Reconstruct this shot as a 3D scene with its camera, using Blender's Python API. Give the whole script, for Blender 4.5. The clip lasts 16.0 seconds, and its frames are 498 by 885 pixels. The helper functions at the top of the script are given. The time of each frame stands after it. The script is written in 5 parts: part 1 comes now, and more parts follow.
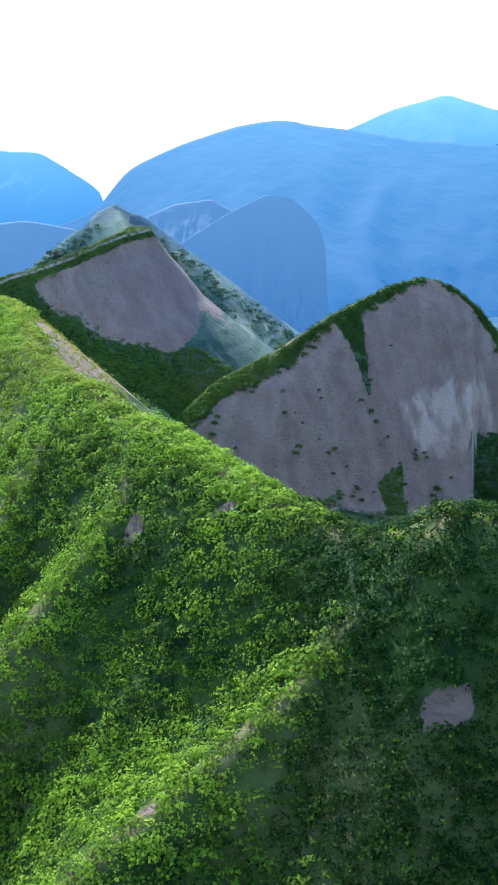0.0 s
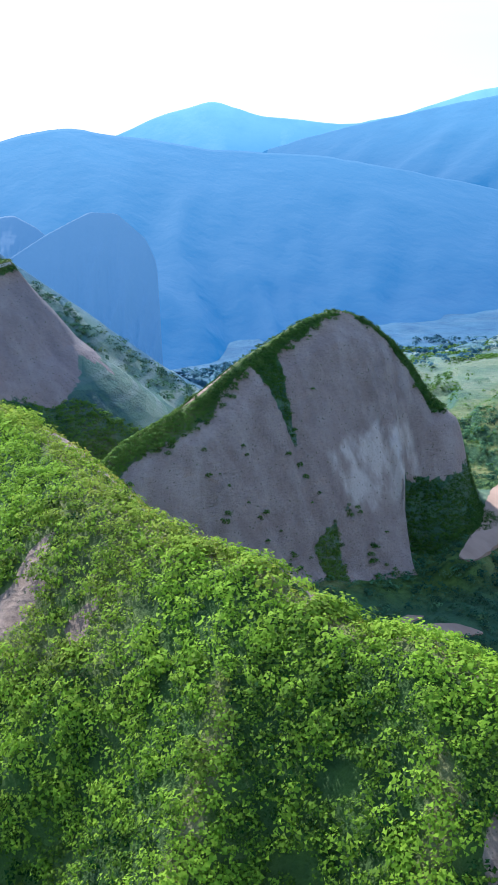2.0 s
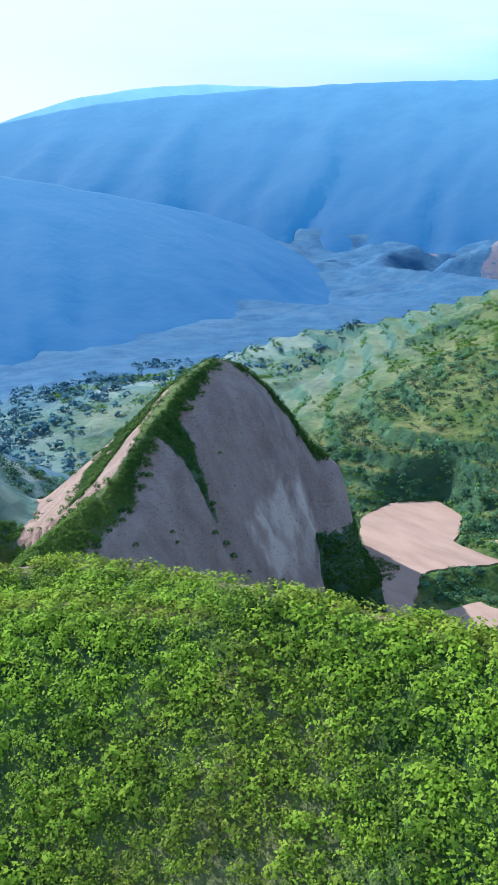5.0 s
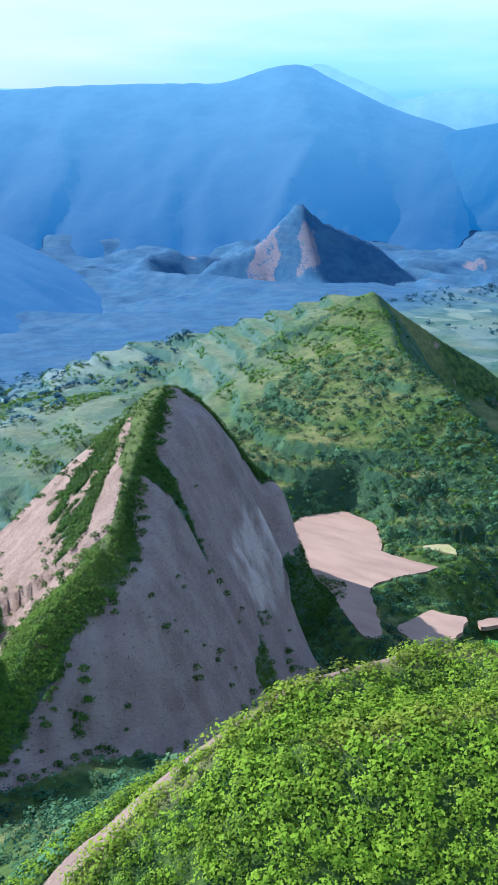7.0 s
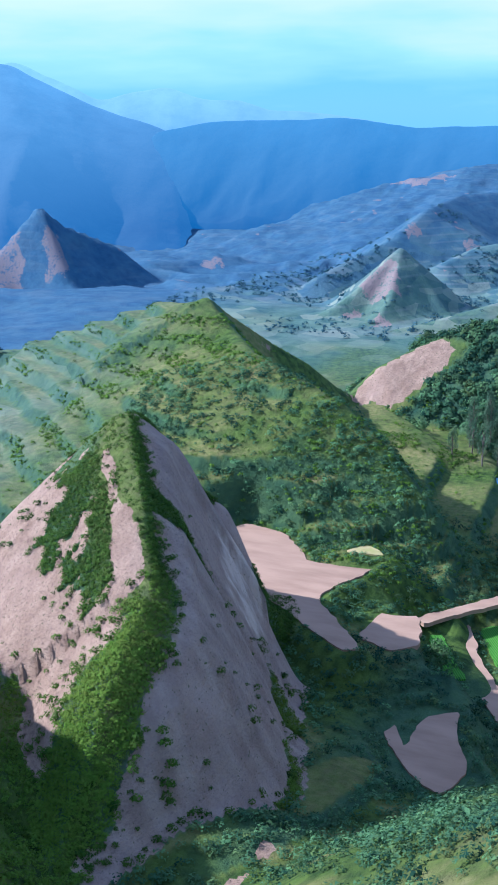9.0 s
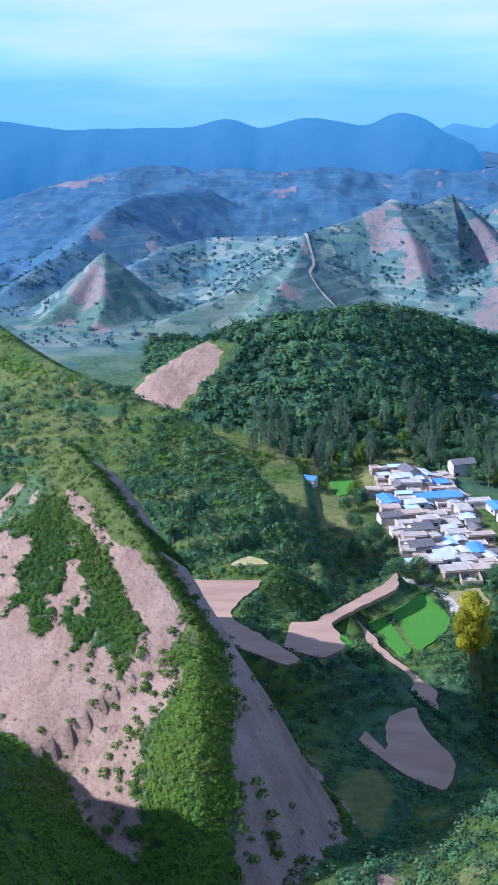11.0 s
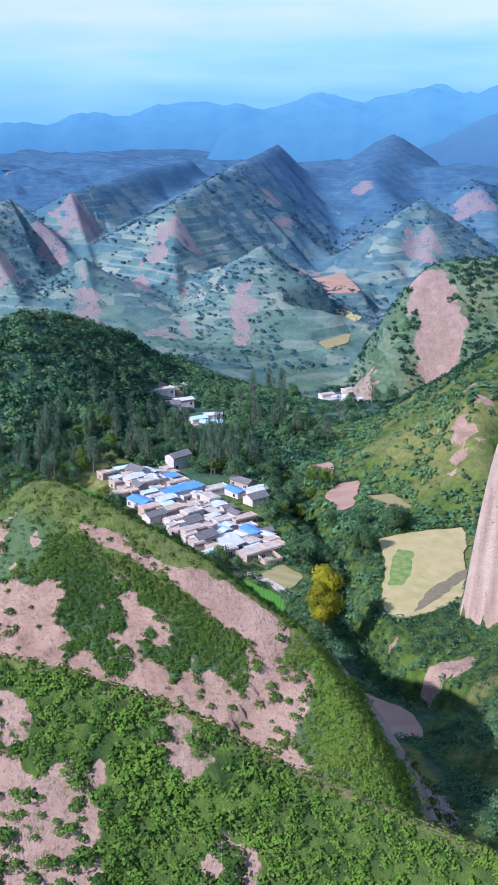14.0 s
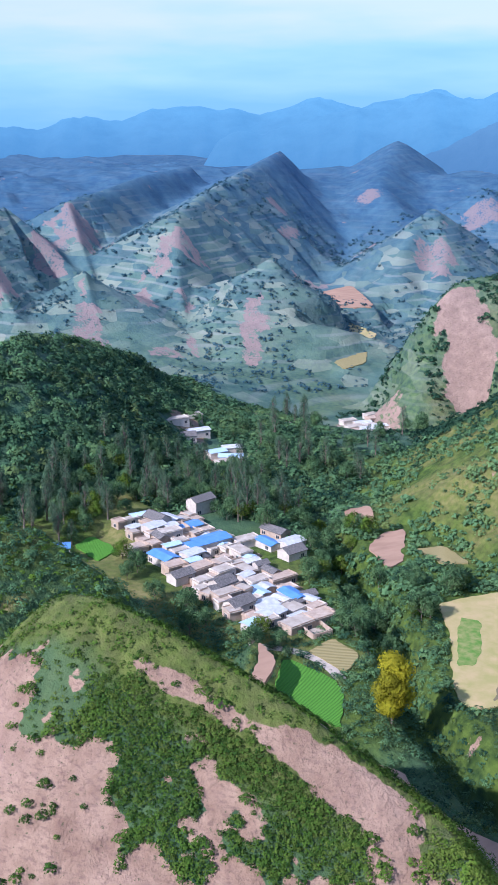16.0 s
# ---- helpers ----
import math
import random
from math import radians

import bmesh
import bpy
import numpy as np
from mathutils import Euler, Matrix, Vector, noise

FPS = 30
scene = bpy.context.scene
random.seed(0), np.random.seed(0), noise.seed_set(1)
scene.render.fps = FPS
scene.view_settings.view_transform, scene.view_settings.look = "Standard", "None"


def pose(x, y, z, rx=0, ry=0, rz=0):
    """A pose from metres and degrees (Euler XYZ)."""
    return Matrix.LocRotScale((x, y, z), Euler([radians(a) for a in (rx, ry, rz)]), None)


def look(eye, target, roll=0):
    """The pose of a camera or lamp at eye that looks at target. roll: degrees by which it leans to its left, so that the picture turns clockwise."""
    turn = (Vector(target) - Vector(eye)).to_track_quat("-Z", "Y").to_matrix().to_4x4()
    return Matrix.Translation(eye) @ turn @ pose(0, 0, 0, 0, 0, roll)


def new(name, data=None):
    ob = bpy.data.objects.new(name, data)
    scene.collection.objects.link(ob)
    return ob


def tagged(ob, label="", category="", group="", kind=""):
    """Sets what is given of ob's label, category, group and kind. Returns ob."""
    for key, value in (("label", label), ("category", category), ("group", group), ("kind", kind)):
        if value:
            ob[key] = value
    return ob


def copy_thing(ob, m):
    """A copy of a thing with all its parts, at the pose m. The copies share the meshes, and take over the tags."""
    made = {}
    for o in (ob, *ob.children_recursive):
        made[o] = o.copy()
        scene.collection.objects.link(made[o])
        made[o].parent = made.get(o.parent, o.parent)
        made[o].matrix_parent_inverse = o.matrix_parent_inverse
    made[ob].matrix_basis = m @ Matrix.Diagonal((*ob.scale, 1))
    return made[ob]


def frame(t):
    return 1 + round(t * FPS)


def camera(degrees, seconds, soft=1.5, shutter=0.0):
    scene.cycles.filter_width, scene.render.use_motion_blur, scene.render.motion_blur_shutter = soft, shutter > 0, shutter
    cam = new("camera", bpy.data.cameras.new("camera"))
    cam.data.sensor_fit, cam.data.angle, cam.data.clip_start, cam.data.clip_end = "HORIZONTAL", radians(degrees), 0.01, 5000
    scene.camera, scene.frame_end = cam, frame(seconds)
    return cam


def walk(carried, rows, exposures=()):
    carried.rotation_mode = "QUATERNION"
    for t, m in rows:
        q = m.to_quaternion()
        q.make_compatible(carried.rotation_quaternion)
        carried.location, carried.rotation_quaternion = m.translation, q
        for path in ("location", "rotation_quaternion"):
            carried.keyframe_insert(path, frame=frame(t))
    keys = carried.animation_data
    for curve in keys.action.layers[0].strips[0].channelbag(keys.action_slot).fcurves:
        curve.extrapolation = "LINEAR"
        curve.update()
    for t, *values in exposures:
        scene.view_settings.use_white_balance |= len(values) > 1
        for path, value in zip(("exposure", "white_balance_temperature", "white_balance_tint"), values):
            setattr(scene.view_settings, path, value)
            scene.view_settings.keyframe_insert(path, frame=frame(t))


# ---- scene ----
cam = camera(25.5, 16.0, 1.0)
METRES, EYE, TILT, LEAN, TURN = 500.0, 130.0, -17.0, 0.5, 0.0
ROWS = [
    (0.0, 0.0, 0.0, 0.0, 0.0, 0.0, -0.0),
    (0.5, -0.0169, 0.0245, 0.0086, -2.43, -0.02, 0.89),
    (1.0, -0.0312, 0.051, 0.0178, -5.5, 0.13, 1.75),
    (1.5, -0.0518, 0.0741, 0.0259, -8.76, 0.04, 2.61),
    (2.0, -0.076, 0.0954, 0.0336, -12.41, -0.17, 3.57),
    (2.5, -0.099, 0.1163, 0.0413, -16.21, -0.45, 4.66),
    (3.0, -0.1206, 0.1382, 0.0492, -20.25, -0.77, 5.84),
    (3.5, -0.1386, 0.1607, 0.0574, -24.12, -1.14, 6.92),
    (4.0, -0.1553, 0.1835, 0.0655, -27.69, -1.49, 7.86),
    (6.5, -0.2376, 0.2976, 0.1077, -44.86, -4.41, 11.92),
    (7.0, -0.2562, 0.3219, 0.1161, -49.39, -5.33, 12.79),
    (7.5, -0.2743, 0.3477, 0.1248, -53.73, -6.32, 13.61),
    (8.0, -0.2871, 0.375, 0.1342, -57.95, -7.39, 14.39),
    (10.5, -0.3128, 0.535, 0.1871, -81.19, -13.69, 16.9),
    (11.0, -0.3143, 0.5668, 0.1979, -87.04, -15.41, 17.08),
    (11.5, -0.3143, 0.5998, 0.2088, -92.22, -16.89, 17.15),
    (12.0, -0.313, 0.633, 0.2197, -97.4, -18.42, 17.04),
    (12.5, -0.3096, 0.6664, 0.2304, -102.68, -19.94, 16.91),
    (13.0, -0.304, 0.6999, 0.2411, -107.89, -21.39, 16.65),
    (13.5, -0.2961, 0.7302, 0.2513, -112.36, -22.63, 16.33),
    (14.0, -0.2837, 0.7473, 0.2574, -115.8, -23.64, 15.94),
    (14.5, -0.263, 0.7505, 0.2595, -118.19, -24.29, 15.68),
    (15.0, -0.2369, 0.7485, 0.26, -119.28, -24.54, 15.5),
    (15.5, -0.2079, 0.7431, 0.2582, -118.65, -24.34, 15.5),
    (16.0, -0.179, 0.7359, 0.2558, -116.41, -23.57, 15.65),
]
walk(cam, [(t, pose(0, 0, EYE, TILT, LEAN, TURN) @ pose(METRES * x, METRES * y, METRES * z, 90 + pitch, roll, yaw)) for t, x, y, z, yaw, pitch, roll in ROWS],
     [(0.0, 1.12, 5150, 10), (4.0, 0.94, 5150, 10), (8.0, 0.86, 5040, 15), (10.5, 0.74, 5020, 21), (12.0, 0.67, 5080, 25), (16.0, 0.64, 5430, 27)])


# ---- light ----
SUN_TURN, SUN_HEIGHT = -15.0, 37.0
world = bpy.data.worlds.new("sky")
scene.world = world
world.use_nodes = True
wn = world.node_tree.nodes
sky = wn.new("ShaderNodeTexSky")
sky.sky_type, sky.sun_disc = "NISHITA", False
sky.sun_elevation, sky.sun_rotation = radians(SUN_HEIGHT), radians(SUN_TURN)
sky.air_density, sky.dust_density, sky.ozone_density, sky.altitude = 1.0, 0.6, 3.0, 1600
# Bright humid air low over the horizon, whiter towards the sun.
coord = wn.new("ShaderNodeTexCoord")
apart = wn.new("ShaderNodeSeparateXYZ")
low = wn.new("ShaderNodeValToRGB")
low.color_ramp.elements[0].position, low.color_ramp.elements[1].position = 0.06, 0.26
low.color_ramp.elements[0].color, low.color_ramp.elements[1].color = (0.9, 0.9, 0.9, 1), (0, 0, 0, 1)
climb = wn.new("ShaderNodeValToRGB")
climb.color_ramp.elements[0].position, climb.color_ramp.elements[1].position = 0.0, 0.045
climb.color_ramp.elements[0].color, climb.color_ramp.elements[1].color = (1.0, 3.0, 4.6, 1), (2.2, 4.1, 4.6, 1)
climb.color_ramp.elements.new(0.085).color = (4.0, 4.7, 4.3, 1)
toward = wn.new("ShaderNodeVectorMath")
toward.operation = "DOT_PRODUCT"
toward.inputs[1].default_value = (math.sin(radians(8)), math.cos(radians(8)), 0)
side = wn.new("ShaderNodeValToRGB")
side.color_ramp.elements[0].position, side.color_ramp.elements[1].position = 0.72, 1.0
side.color_ramp.elements[0].color, side.color_ramp.elements[1].color = (0, 0, 0, 1), (1, 1, 1, 1)
wisps = wn.new("ShaderNodeTexNoise")
wisps.inputs["Scale"].default_value, wisps.inputs["Detail"].default_value = 5.0, 4
stretch = wn.new("ShaderNodeMapping")
stretch.inputs["Scale"].default_value = (1, 1, 6)
lift = wn.new("ShaderNodeMath")
lift.operation = "MULTIPLY_ADD"
lift.inputs[1].default_value, lift.inputs[2].default_value = 0.10, -0.05
total = wn.new("ShaderNodeMath")
white, haze, cloud = wn.new("ShaderNodeMix"), wn.new("ShaderNodeMix"), wn.new("ShaderNodeMix")
white.data_type = haze.data_type = cloud.data_type = "RGBA"
# Assumed thin cloud overhead, out of view, tuned blue to fill the shade.
veil = wn.new("ShaderNodeValToRGB")
veil.color_ramp.elements[0].position, veil.color_ramp.elements[1].position = 0.2, 0.5
veil.color_ramp.elements[0].color, veil.color_ramp.elements[1].color = (0, 0, 0, 1), (0.8, 0.8, 0.8, 1)
cloud.inputs[7].default_value = (2.5, 3.5, 5.3, 1)
white.inputs[7].default_value = (5.0, 4.3, 3.8, 1)
for a, b in ((coord.outputs["Generated"], apart.inputs[0]), (apart.outputs["Z"], low.inputs[0]), (coord.outputs["Generated"], toward.inputs[0]), (toward.outputs["Value"], side.inputs[0]),
             (coord.outputs["Generated"], stretch.inputs["Vector"]), (stretch.outputs[0], wisps.inputs["Vector"]), (wisps.outputs["Fac"], lift.inputs[0]),
             (apart.outputs["Z"], total.inputs[0]), (lift.outputs[0], total.inputs[1]), (total.outputs[0], climb.inputs[0]),
             (side.outputs[0], white.inputs[0]), (climb.outputs[0], white.inputs[6]), (low.outputs[0], haze.inputs[0]), (apart.outputs["Z"], veil.inputs[0]), (veil.outputs[0], cloud.inputs[0]), (haze.outputs[2], cloud.inputs[6]), (sky.outputs[0], haze.inputs[6]), (white.outputs[2], haze.inputs[7]),
             (cloud.outputs[2], wn["Background"].inputs["Color"])):
    world.node_tree.links.new(a, b)
wn["Background"].inputs["Strength"].default_value = 0.115

sun = new("sun", bpy.data.lights.new("sun", "SUN"))
sun.data.energy, sun.data.angle, sun.data.color = 4.6, radians(0.6), (1.0, 0.95, 0.86)
sun_way = Vector((math.sin(radians(SUN_TURN)) * math.cos(radians(SUN_HEIGHT)), math.cos(radians(SUN_TURN)) * math.cos(radians(SUN_HEIGHT)), math.sin(radians(SUN_HEIGHT))))
sun.matrix_world = look((0, 0, 600), Vector((0, 0, 600)) - sun_way)

# ---- materials ----
class Nodes:
    """A small writer of node materials."""

    def __init__(self, name, roughness=0.9):
        self.mat = bpy.data.materials.new(name)
        self.mat.use_nodes = True
        self.tree = self.mat.node_tree
        self.bsdf = self.tree.nodes["Principled BSDF"]
        self.bsdf.inputs["Roughness"].default_value = roughness
        self.bsdf.inputs["Specular IOR Level"].default_value = 0.2

    def link(self, a, b):
        self.tree.links.new(a, b)

    def place(self):
        return self.tree.nodes.new("ShaderNodeNewGeometry").outputs["Position"]

    def noise(self, size, detail=4.0, stretch=None, rough=0.55):
        """Noise with features of about that many metres."""
        node = self.tree.nodes.new("ShaderNodeTexNoise")
        node.inputs["Scale"].default_value = 1.0 / size
        node.inputs["Detail"].default_value, node.inputs["Roughness"].default_value = detail, rough
        source = self.place()
        if stretch:
            mapping = self.tree.nodes.new("ShaderNodeMapping")
            mapping.inputs["Scale"].default_value = stretch
            self.link(source, mapping.inputs["Vector"])
            source = mapping.outputs[0]
        self.link(source, node.inputs["Vector"])
        return node.outputs["Fac"]

    def ramp(self, fac, a, b, lo=0.35, hi=0.65):
        node = self.tree.nodes.new("ShaderNodeValToRGB")
        node.color_ramp.elements[0].position, node.color_ramp.elements[1].position = lo, hi
        node.color_ramp.elements[0].color, node.color_ramp.elements[1].color = (*a, 1), (*b, 1)
        self.link(fac, node.inputs[0])
        return node.outputs[0]

    def mix(self, fac, a, b, kind="MIX"):
        node = self.tree.nodes.new("ShaderNodeMix")
        node.data_type, node.blend_type = "RGBA", kind
        for socket, value in ((node.inputs[0], fac), (node.inputs[6], a), (node.inputs[7], b)):
            if isinstance(value, (int, float)):
                socket.default_value = value
            elif isinstance(value, tuple):
                socket.default_value = (*value, 1)
            else:
                self.link(value, socket)
        return node.outputs[2]

    def maths(self, op, a, b):
        node = self.tree.nodes.new("ShaderNodeMath")
        node.operation = op
        for socket, value in zip(node.inputs, (a, b)):
            if isinstance(value, (int, float)):
                socket.default_value = value
            else:
                self.link(value, socket)
        return node.outputs[0]

    def cover(self, name):
        node = self.tree.nodes.new("ShaderNodeAttribute")
        node.attribute_name = name
        return node

    def random(self):
        return self.tree.nodes.new("ShaderNodeObjectInfo").outputs["Random"]

    def island(self):
        return self.tree.nodes.new("ShaderNodeNewGeometry").outputs["Random Per Island"]

    def bump(self, fac, depth, strength=0.6):
        node = self.tree.nodes.new("ShaderNodeBump")
        node.inputs["Distance"].default_value, node.inputs["Strength"].default_value = depth, strength
        self.link(fac, node.inputs["Height"])
        old = self.bsdf.inputs["Normal"]
        if old.is_linked:
            self.link(old.links[0].from_socket, node.inputs["Normal"])
        self.link(node.outputs[0], old)

    def done(self, color):
        if isinstance(color, tuple):
            self.bsdf.inputs["Base Color"].default_value = (*color, 1)
        else:
            self.link(color, self.bsdf.inputs["Base Color"])
        return self.mat


def ground_material():
    n = Nodes("hill_ground", 0.95)
    cover = n.cover("cover")
    split = n.tree.nodes.new("ShaderNodeSeparateColor")
    n.link(cover.outputs["Color"], split.inputs[0])
    edge = n.maths("ADD", n.maths("MULTIPLY", n.noise(2.0, 8, None, 0.72), 1.3), n.maths("MULTIPLY", n.noise(11.0, 6, None, 0.65), 0.9))
    torn = n.maths("ADD", split.outputs[0], n.maths("SUBTRACT", edge, 1.1))
    sharp = n.ramp(torn, (0, 0, 0), (1, 1, 1), 0.44, 0.56)
    bare, dry, wood, haze_tint = sharp, split.outputs[1], split.outputs[2], cover.outputs["Alpha"]
    green = n.ramp(n.noise(3.0, 6), (0.015, 0.042, 0.008), (0.095, 0.150, 0.022))
    green = n.mix(n.ramp(n.noise(24.0, 3), (0, 0, 0), (0.45, 0.45, 0.45)), green, (0.085, 0.125, 0.025))
    straw = n.ramp(n.noise(2.0, 5), (0.14, 0.15, 0.035), (0.26, 0.22, 0.085))
    color = n.mix(dry, green, straw)
    trees = n.ramp(n.noise(7.0, 5), (0.026, 0.070, 0.040), (0.070, 0.130, 0.060))
    color = n.mix(wood, color, trees)
    # Aerial haze painted into the colour of the far ground.
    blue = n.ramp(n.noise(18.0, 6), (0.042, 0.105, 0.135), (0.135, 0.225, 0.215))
    color = n.mix(n.maths("MULTIPLY", haze_tint, 0.92), color, blue)
    color = n.mix(n.ramp(haze_tint, (0, 0, 0), (0.85, 0.85, 0.85), 0.6, 1.0), color, n.ramp(n.noise(13.0, 8, None, 0.7), (0.018, 0.066, 0.140), (0.046, 0.118, 0.195)))
    # Terrace banks and small fields on the farther slopes.
    cells = n.tree.nodes.new("ShaderNodeTexVoronoi")
    cells.inputs["Scale"].default_value = 1 / 19.0
    flat = n.tree.nodes.new("ShaderNodeMapping")
    flat.inputs["Scale"].default_value = (1, 1, 3)
    n.link(n.place(), flat.inputs["Vector"])
    n.link(flat.outputs[0], cells.inputs["Vector"])
    pick = n.tree.nodes.new("ShaderNodeSeparateColor")
    n.link(cells.outputs["Color"], pick.inputs[0])
    color = n.mix(n.maths("MULTIPLY", n.maths("MULTIPLY", haze_tint, n.ramp(haze_tint, (1, 1, 1), (0.06, 0.06, 0.06), 0.72, 0.95)), n.ramp(pick.outputs[0], (0, 0, 0), (0.6, 0.6, 0.6), 0.5, 0.6)), color, n.ramp(pick.outputs[1], (0.110, 0.190, 0.130), (0.380, 0.390, 0.270), 0.2, 0.95))
    bank = n.tree.nodes.new("ShaderNodeTexWave")
    bank.bands_direction = "Z"
    bank.inputs["Scale"].default_value, bank.inputs["Distortion"].default_value, bank.inputs["Detail Scale"].default_value = 0.05, 14.0, 0.05
    n.link(n.place(), bank.inputs["Vector"])
    color = n.mix(n.maths("MULTIPLY", n.ramp(bank.outputs["Fac"], (0, 0, 0), (0.45, 0.45, 0.45), 0.78, 0.96), n.maths("MULTIPLY", n.ramp(haze_tint, (1, 1, 1), (0.12, 0.12, 0.12), 0.7, 0.95), n.maths("MULTIPLY", haze_tint, n.ramp(n.noise(60, 2), (0, 0, 0), (1, 1, 1), 0.42, 0.58)))), color, (0.30, 0.31, 0.29))
    rock = n.ramp(n.noise(5.0, 8, None, 0.65), (0.235, 0.148, 0.100), (0.375, 0.256, 0.175))
    rock = n.mix(n.ramp(n.noise(1.1, 6, (1, 1, 3.0)), (0, 0, 0), (0.7, 0.7, 0.7), 0.5, 0.72), rock, (0.15, 0.09, 0.075))
    rock = n.mix(n.ramp(n.noise(26.0, 4, (1, 1, 0.25)), (0, 0, 0), (0.55, 0.55, 0.55), 0.5, 0.7), rock, (0.44, 0.30, 0.22))
    # Haze greys the rock too, mixed into its base colour.
    rock = n.mix(n.maths("MULTIPLY", haze_tint, 1.0), rock, (0.185, 0.160, 0.170))
    rock = n.mix(n.cover("streaks_and_lift").outputs["Fac"], rock, n.ramp(n.noise(4.5, 4, (1, 1, 0.03)), (0.33, 0.235, 0.18), (0.55, 0.43, 0.34), 0.4, 0.6))
    rock = n.mix(n.ramp(n.noise(0.7, 3), (0, 0, 0), (0.8, 0.8, 0.8), 0.64, 0.70), rock, (0.08, 0.085, 0.04))
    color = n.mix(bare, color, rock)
    n.bump(n.noise(2.6, 8, None, 0.7), 1.2, 0.9)
    n.bump(n.noise(0.5, 4), 0.2, 0.6)
    return n.done(color)


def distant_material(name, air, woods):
    """Far mountains, a plain backdrop: haze painted as glow, paler upwards, over faint woods."""
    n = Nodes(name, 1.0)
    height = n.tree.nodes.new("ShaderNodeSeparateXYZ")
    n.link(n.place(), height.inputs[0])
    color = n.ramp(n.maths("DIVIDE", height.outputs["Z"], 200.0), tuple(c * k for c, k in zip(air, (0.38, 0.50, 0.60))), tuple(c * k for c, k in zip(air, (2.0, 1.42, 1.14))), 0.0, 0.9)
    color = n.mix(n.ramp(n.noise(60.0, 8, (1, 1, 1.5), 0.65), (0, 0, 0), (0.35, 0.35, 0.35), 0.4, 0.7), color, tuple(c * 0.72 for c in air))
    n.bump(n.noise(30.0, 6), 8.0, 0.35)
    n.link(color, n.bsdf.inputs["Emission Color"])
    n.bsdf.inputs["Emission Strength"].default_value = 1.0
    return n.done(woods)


def leaf_material(name, dark, light, dry, glow=0.3):
    """Leaves: two greens by clump, a drier hue, and light through the blade."""
    n = Nodes(name, 0.85)
    n.bsdf.inputs["Specular IOR Level"].default_value = 0.08
    tint = n.cover("tint")
    split = n.tree.nodes.new("ShaderNodeSeparateColor")
    n.link(tint.outputs["Color"], split.inputs[0])
    lively = n.maths("ADD", split.outputs[0], n.maths("MULTIPLY", n.maths("SUBTRACT", n.island(), 0.5), 0.4))
    color = n.ramp(lively, tuple(c * 0.75 for c in dark), light, 0.0, 1.0)
    color = n.mix(split.outputs[1], color, dry)
    thin = n.tree.nodes.new("ShaderNodeBsdfTranslucent")
    n.link(color, thin.inputs["Color"])
    both = n.tree.nodes.new("ShaderNodeMixShader")
    both.inputs[0].default_value = glow
    n.link(n.bsdf.outputs[0], both.inputs[1])
    n.link(thin.outputs[0], both.inputs[2])
    n.link(both.outputs[0], n.tree.nodes["Material Output"].inputs[0])
    return n.done(color)


def plain(name, a, b, size=1.0, rough=0.85, stretch=None, depth=0.0):
    n = Nodes(name, rough)
    fac = n.noise(size, 6, stretch)
    color = n.ramp(fac, a, b)
    color = n.mix(n.ramp(n.noise(size * 7, 3), (0, 0, 0), (0.35, 0.35, 0.35)), color, a)
    if depth:
        n.bump(fac, depth)
    return n.done(color)


def furrowed(name, a, b, spacing, turn, depth=0.12):
    """Soil or crops in rows."""
    n = Nodes(name, 0.95)
    mapping = n.tree.nodes.new("ShaderNodeMapping")
    mapping.inputs["Rotation"].default_value = (0, 0, radians(turn))
    n.link(n.place(), mapping.inputs["Vector"])
    wave = n.tree.nodes.new("ShaderNodeTexWave")
    wave.inputs["Scale"].default_value = 0.314 / spacing
    wave.inputs["Distortion"].default_value, wave.inputs["Detail"].default_value = 1.2, 3
    wave.inputs["Detail Scale"].default_value = 0.6
    n.link(mapping.outputs[0], wave.inputs["Vector"])
    rows = n.mix(n.ramp(wave.outputs["Fac"], (0, 0, 0), (1, 1, 1), 0.2, 0.8), a, b)
    color = n.mix(n.ramp(n.noise(6.0, 6), (0, 0, 0), (0.6, 0.6, 0.6)), rows, n.mix(0.5, a, b))
    n.bump(wave.outputs["Fac"], depth)
    return n.done(color)


GROUND = ground_material()
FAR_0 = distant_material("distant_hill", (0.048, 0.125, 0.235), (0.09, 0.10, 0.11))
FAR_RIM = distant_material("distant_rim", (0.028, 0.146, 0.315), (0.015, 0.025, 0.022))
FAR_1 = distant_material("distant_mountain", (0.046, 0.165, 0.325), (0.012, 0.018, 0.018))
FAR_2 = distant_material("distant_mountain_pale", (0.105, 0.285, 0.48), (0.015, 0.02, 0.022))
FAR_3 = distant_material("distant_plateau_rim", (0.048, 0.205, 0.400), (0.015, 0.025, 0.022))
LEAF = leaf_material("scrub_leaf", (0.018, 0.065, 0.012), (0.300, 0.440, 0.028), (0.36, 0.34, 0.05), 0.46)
SHRUB_LEAF = leaf_material("dark_shrub_leaf", (0.026, 0.075, 0.014), (0.105, 0.195, 0.022), (0.20, 0.19, 0.045), 0.2)
TREE_LEAF = leaf_material("tree_leaf", (0.024, 0.078, 0.048), (0.120, 0.240, 0.100), (0.20, 0.24, 0.06), 0.3)
# Leaves of the distant woods, with blue haze painted into their greens.
HAZY_LEAF = leaf_material("hazy_leaf", (0.050, 0.130, 0.170), (0.100, 0.195, 0.215), (0.11, 0.19, 0.19), 0.5)
POPLAR_LEAF = leaf_material("poplar_leaf", (0.040, 0.105, 0.070), (0.140, 0.240, 0.140), (0.18, 0.20, 0.08), 0.25)
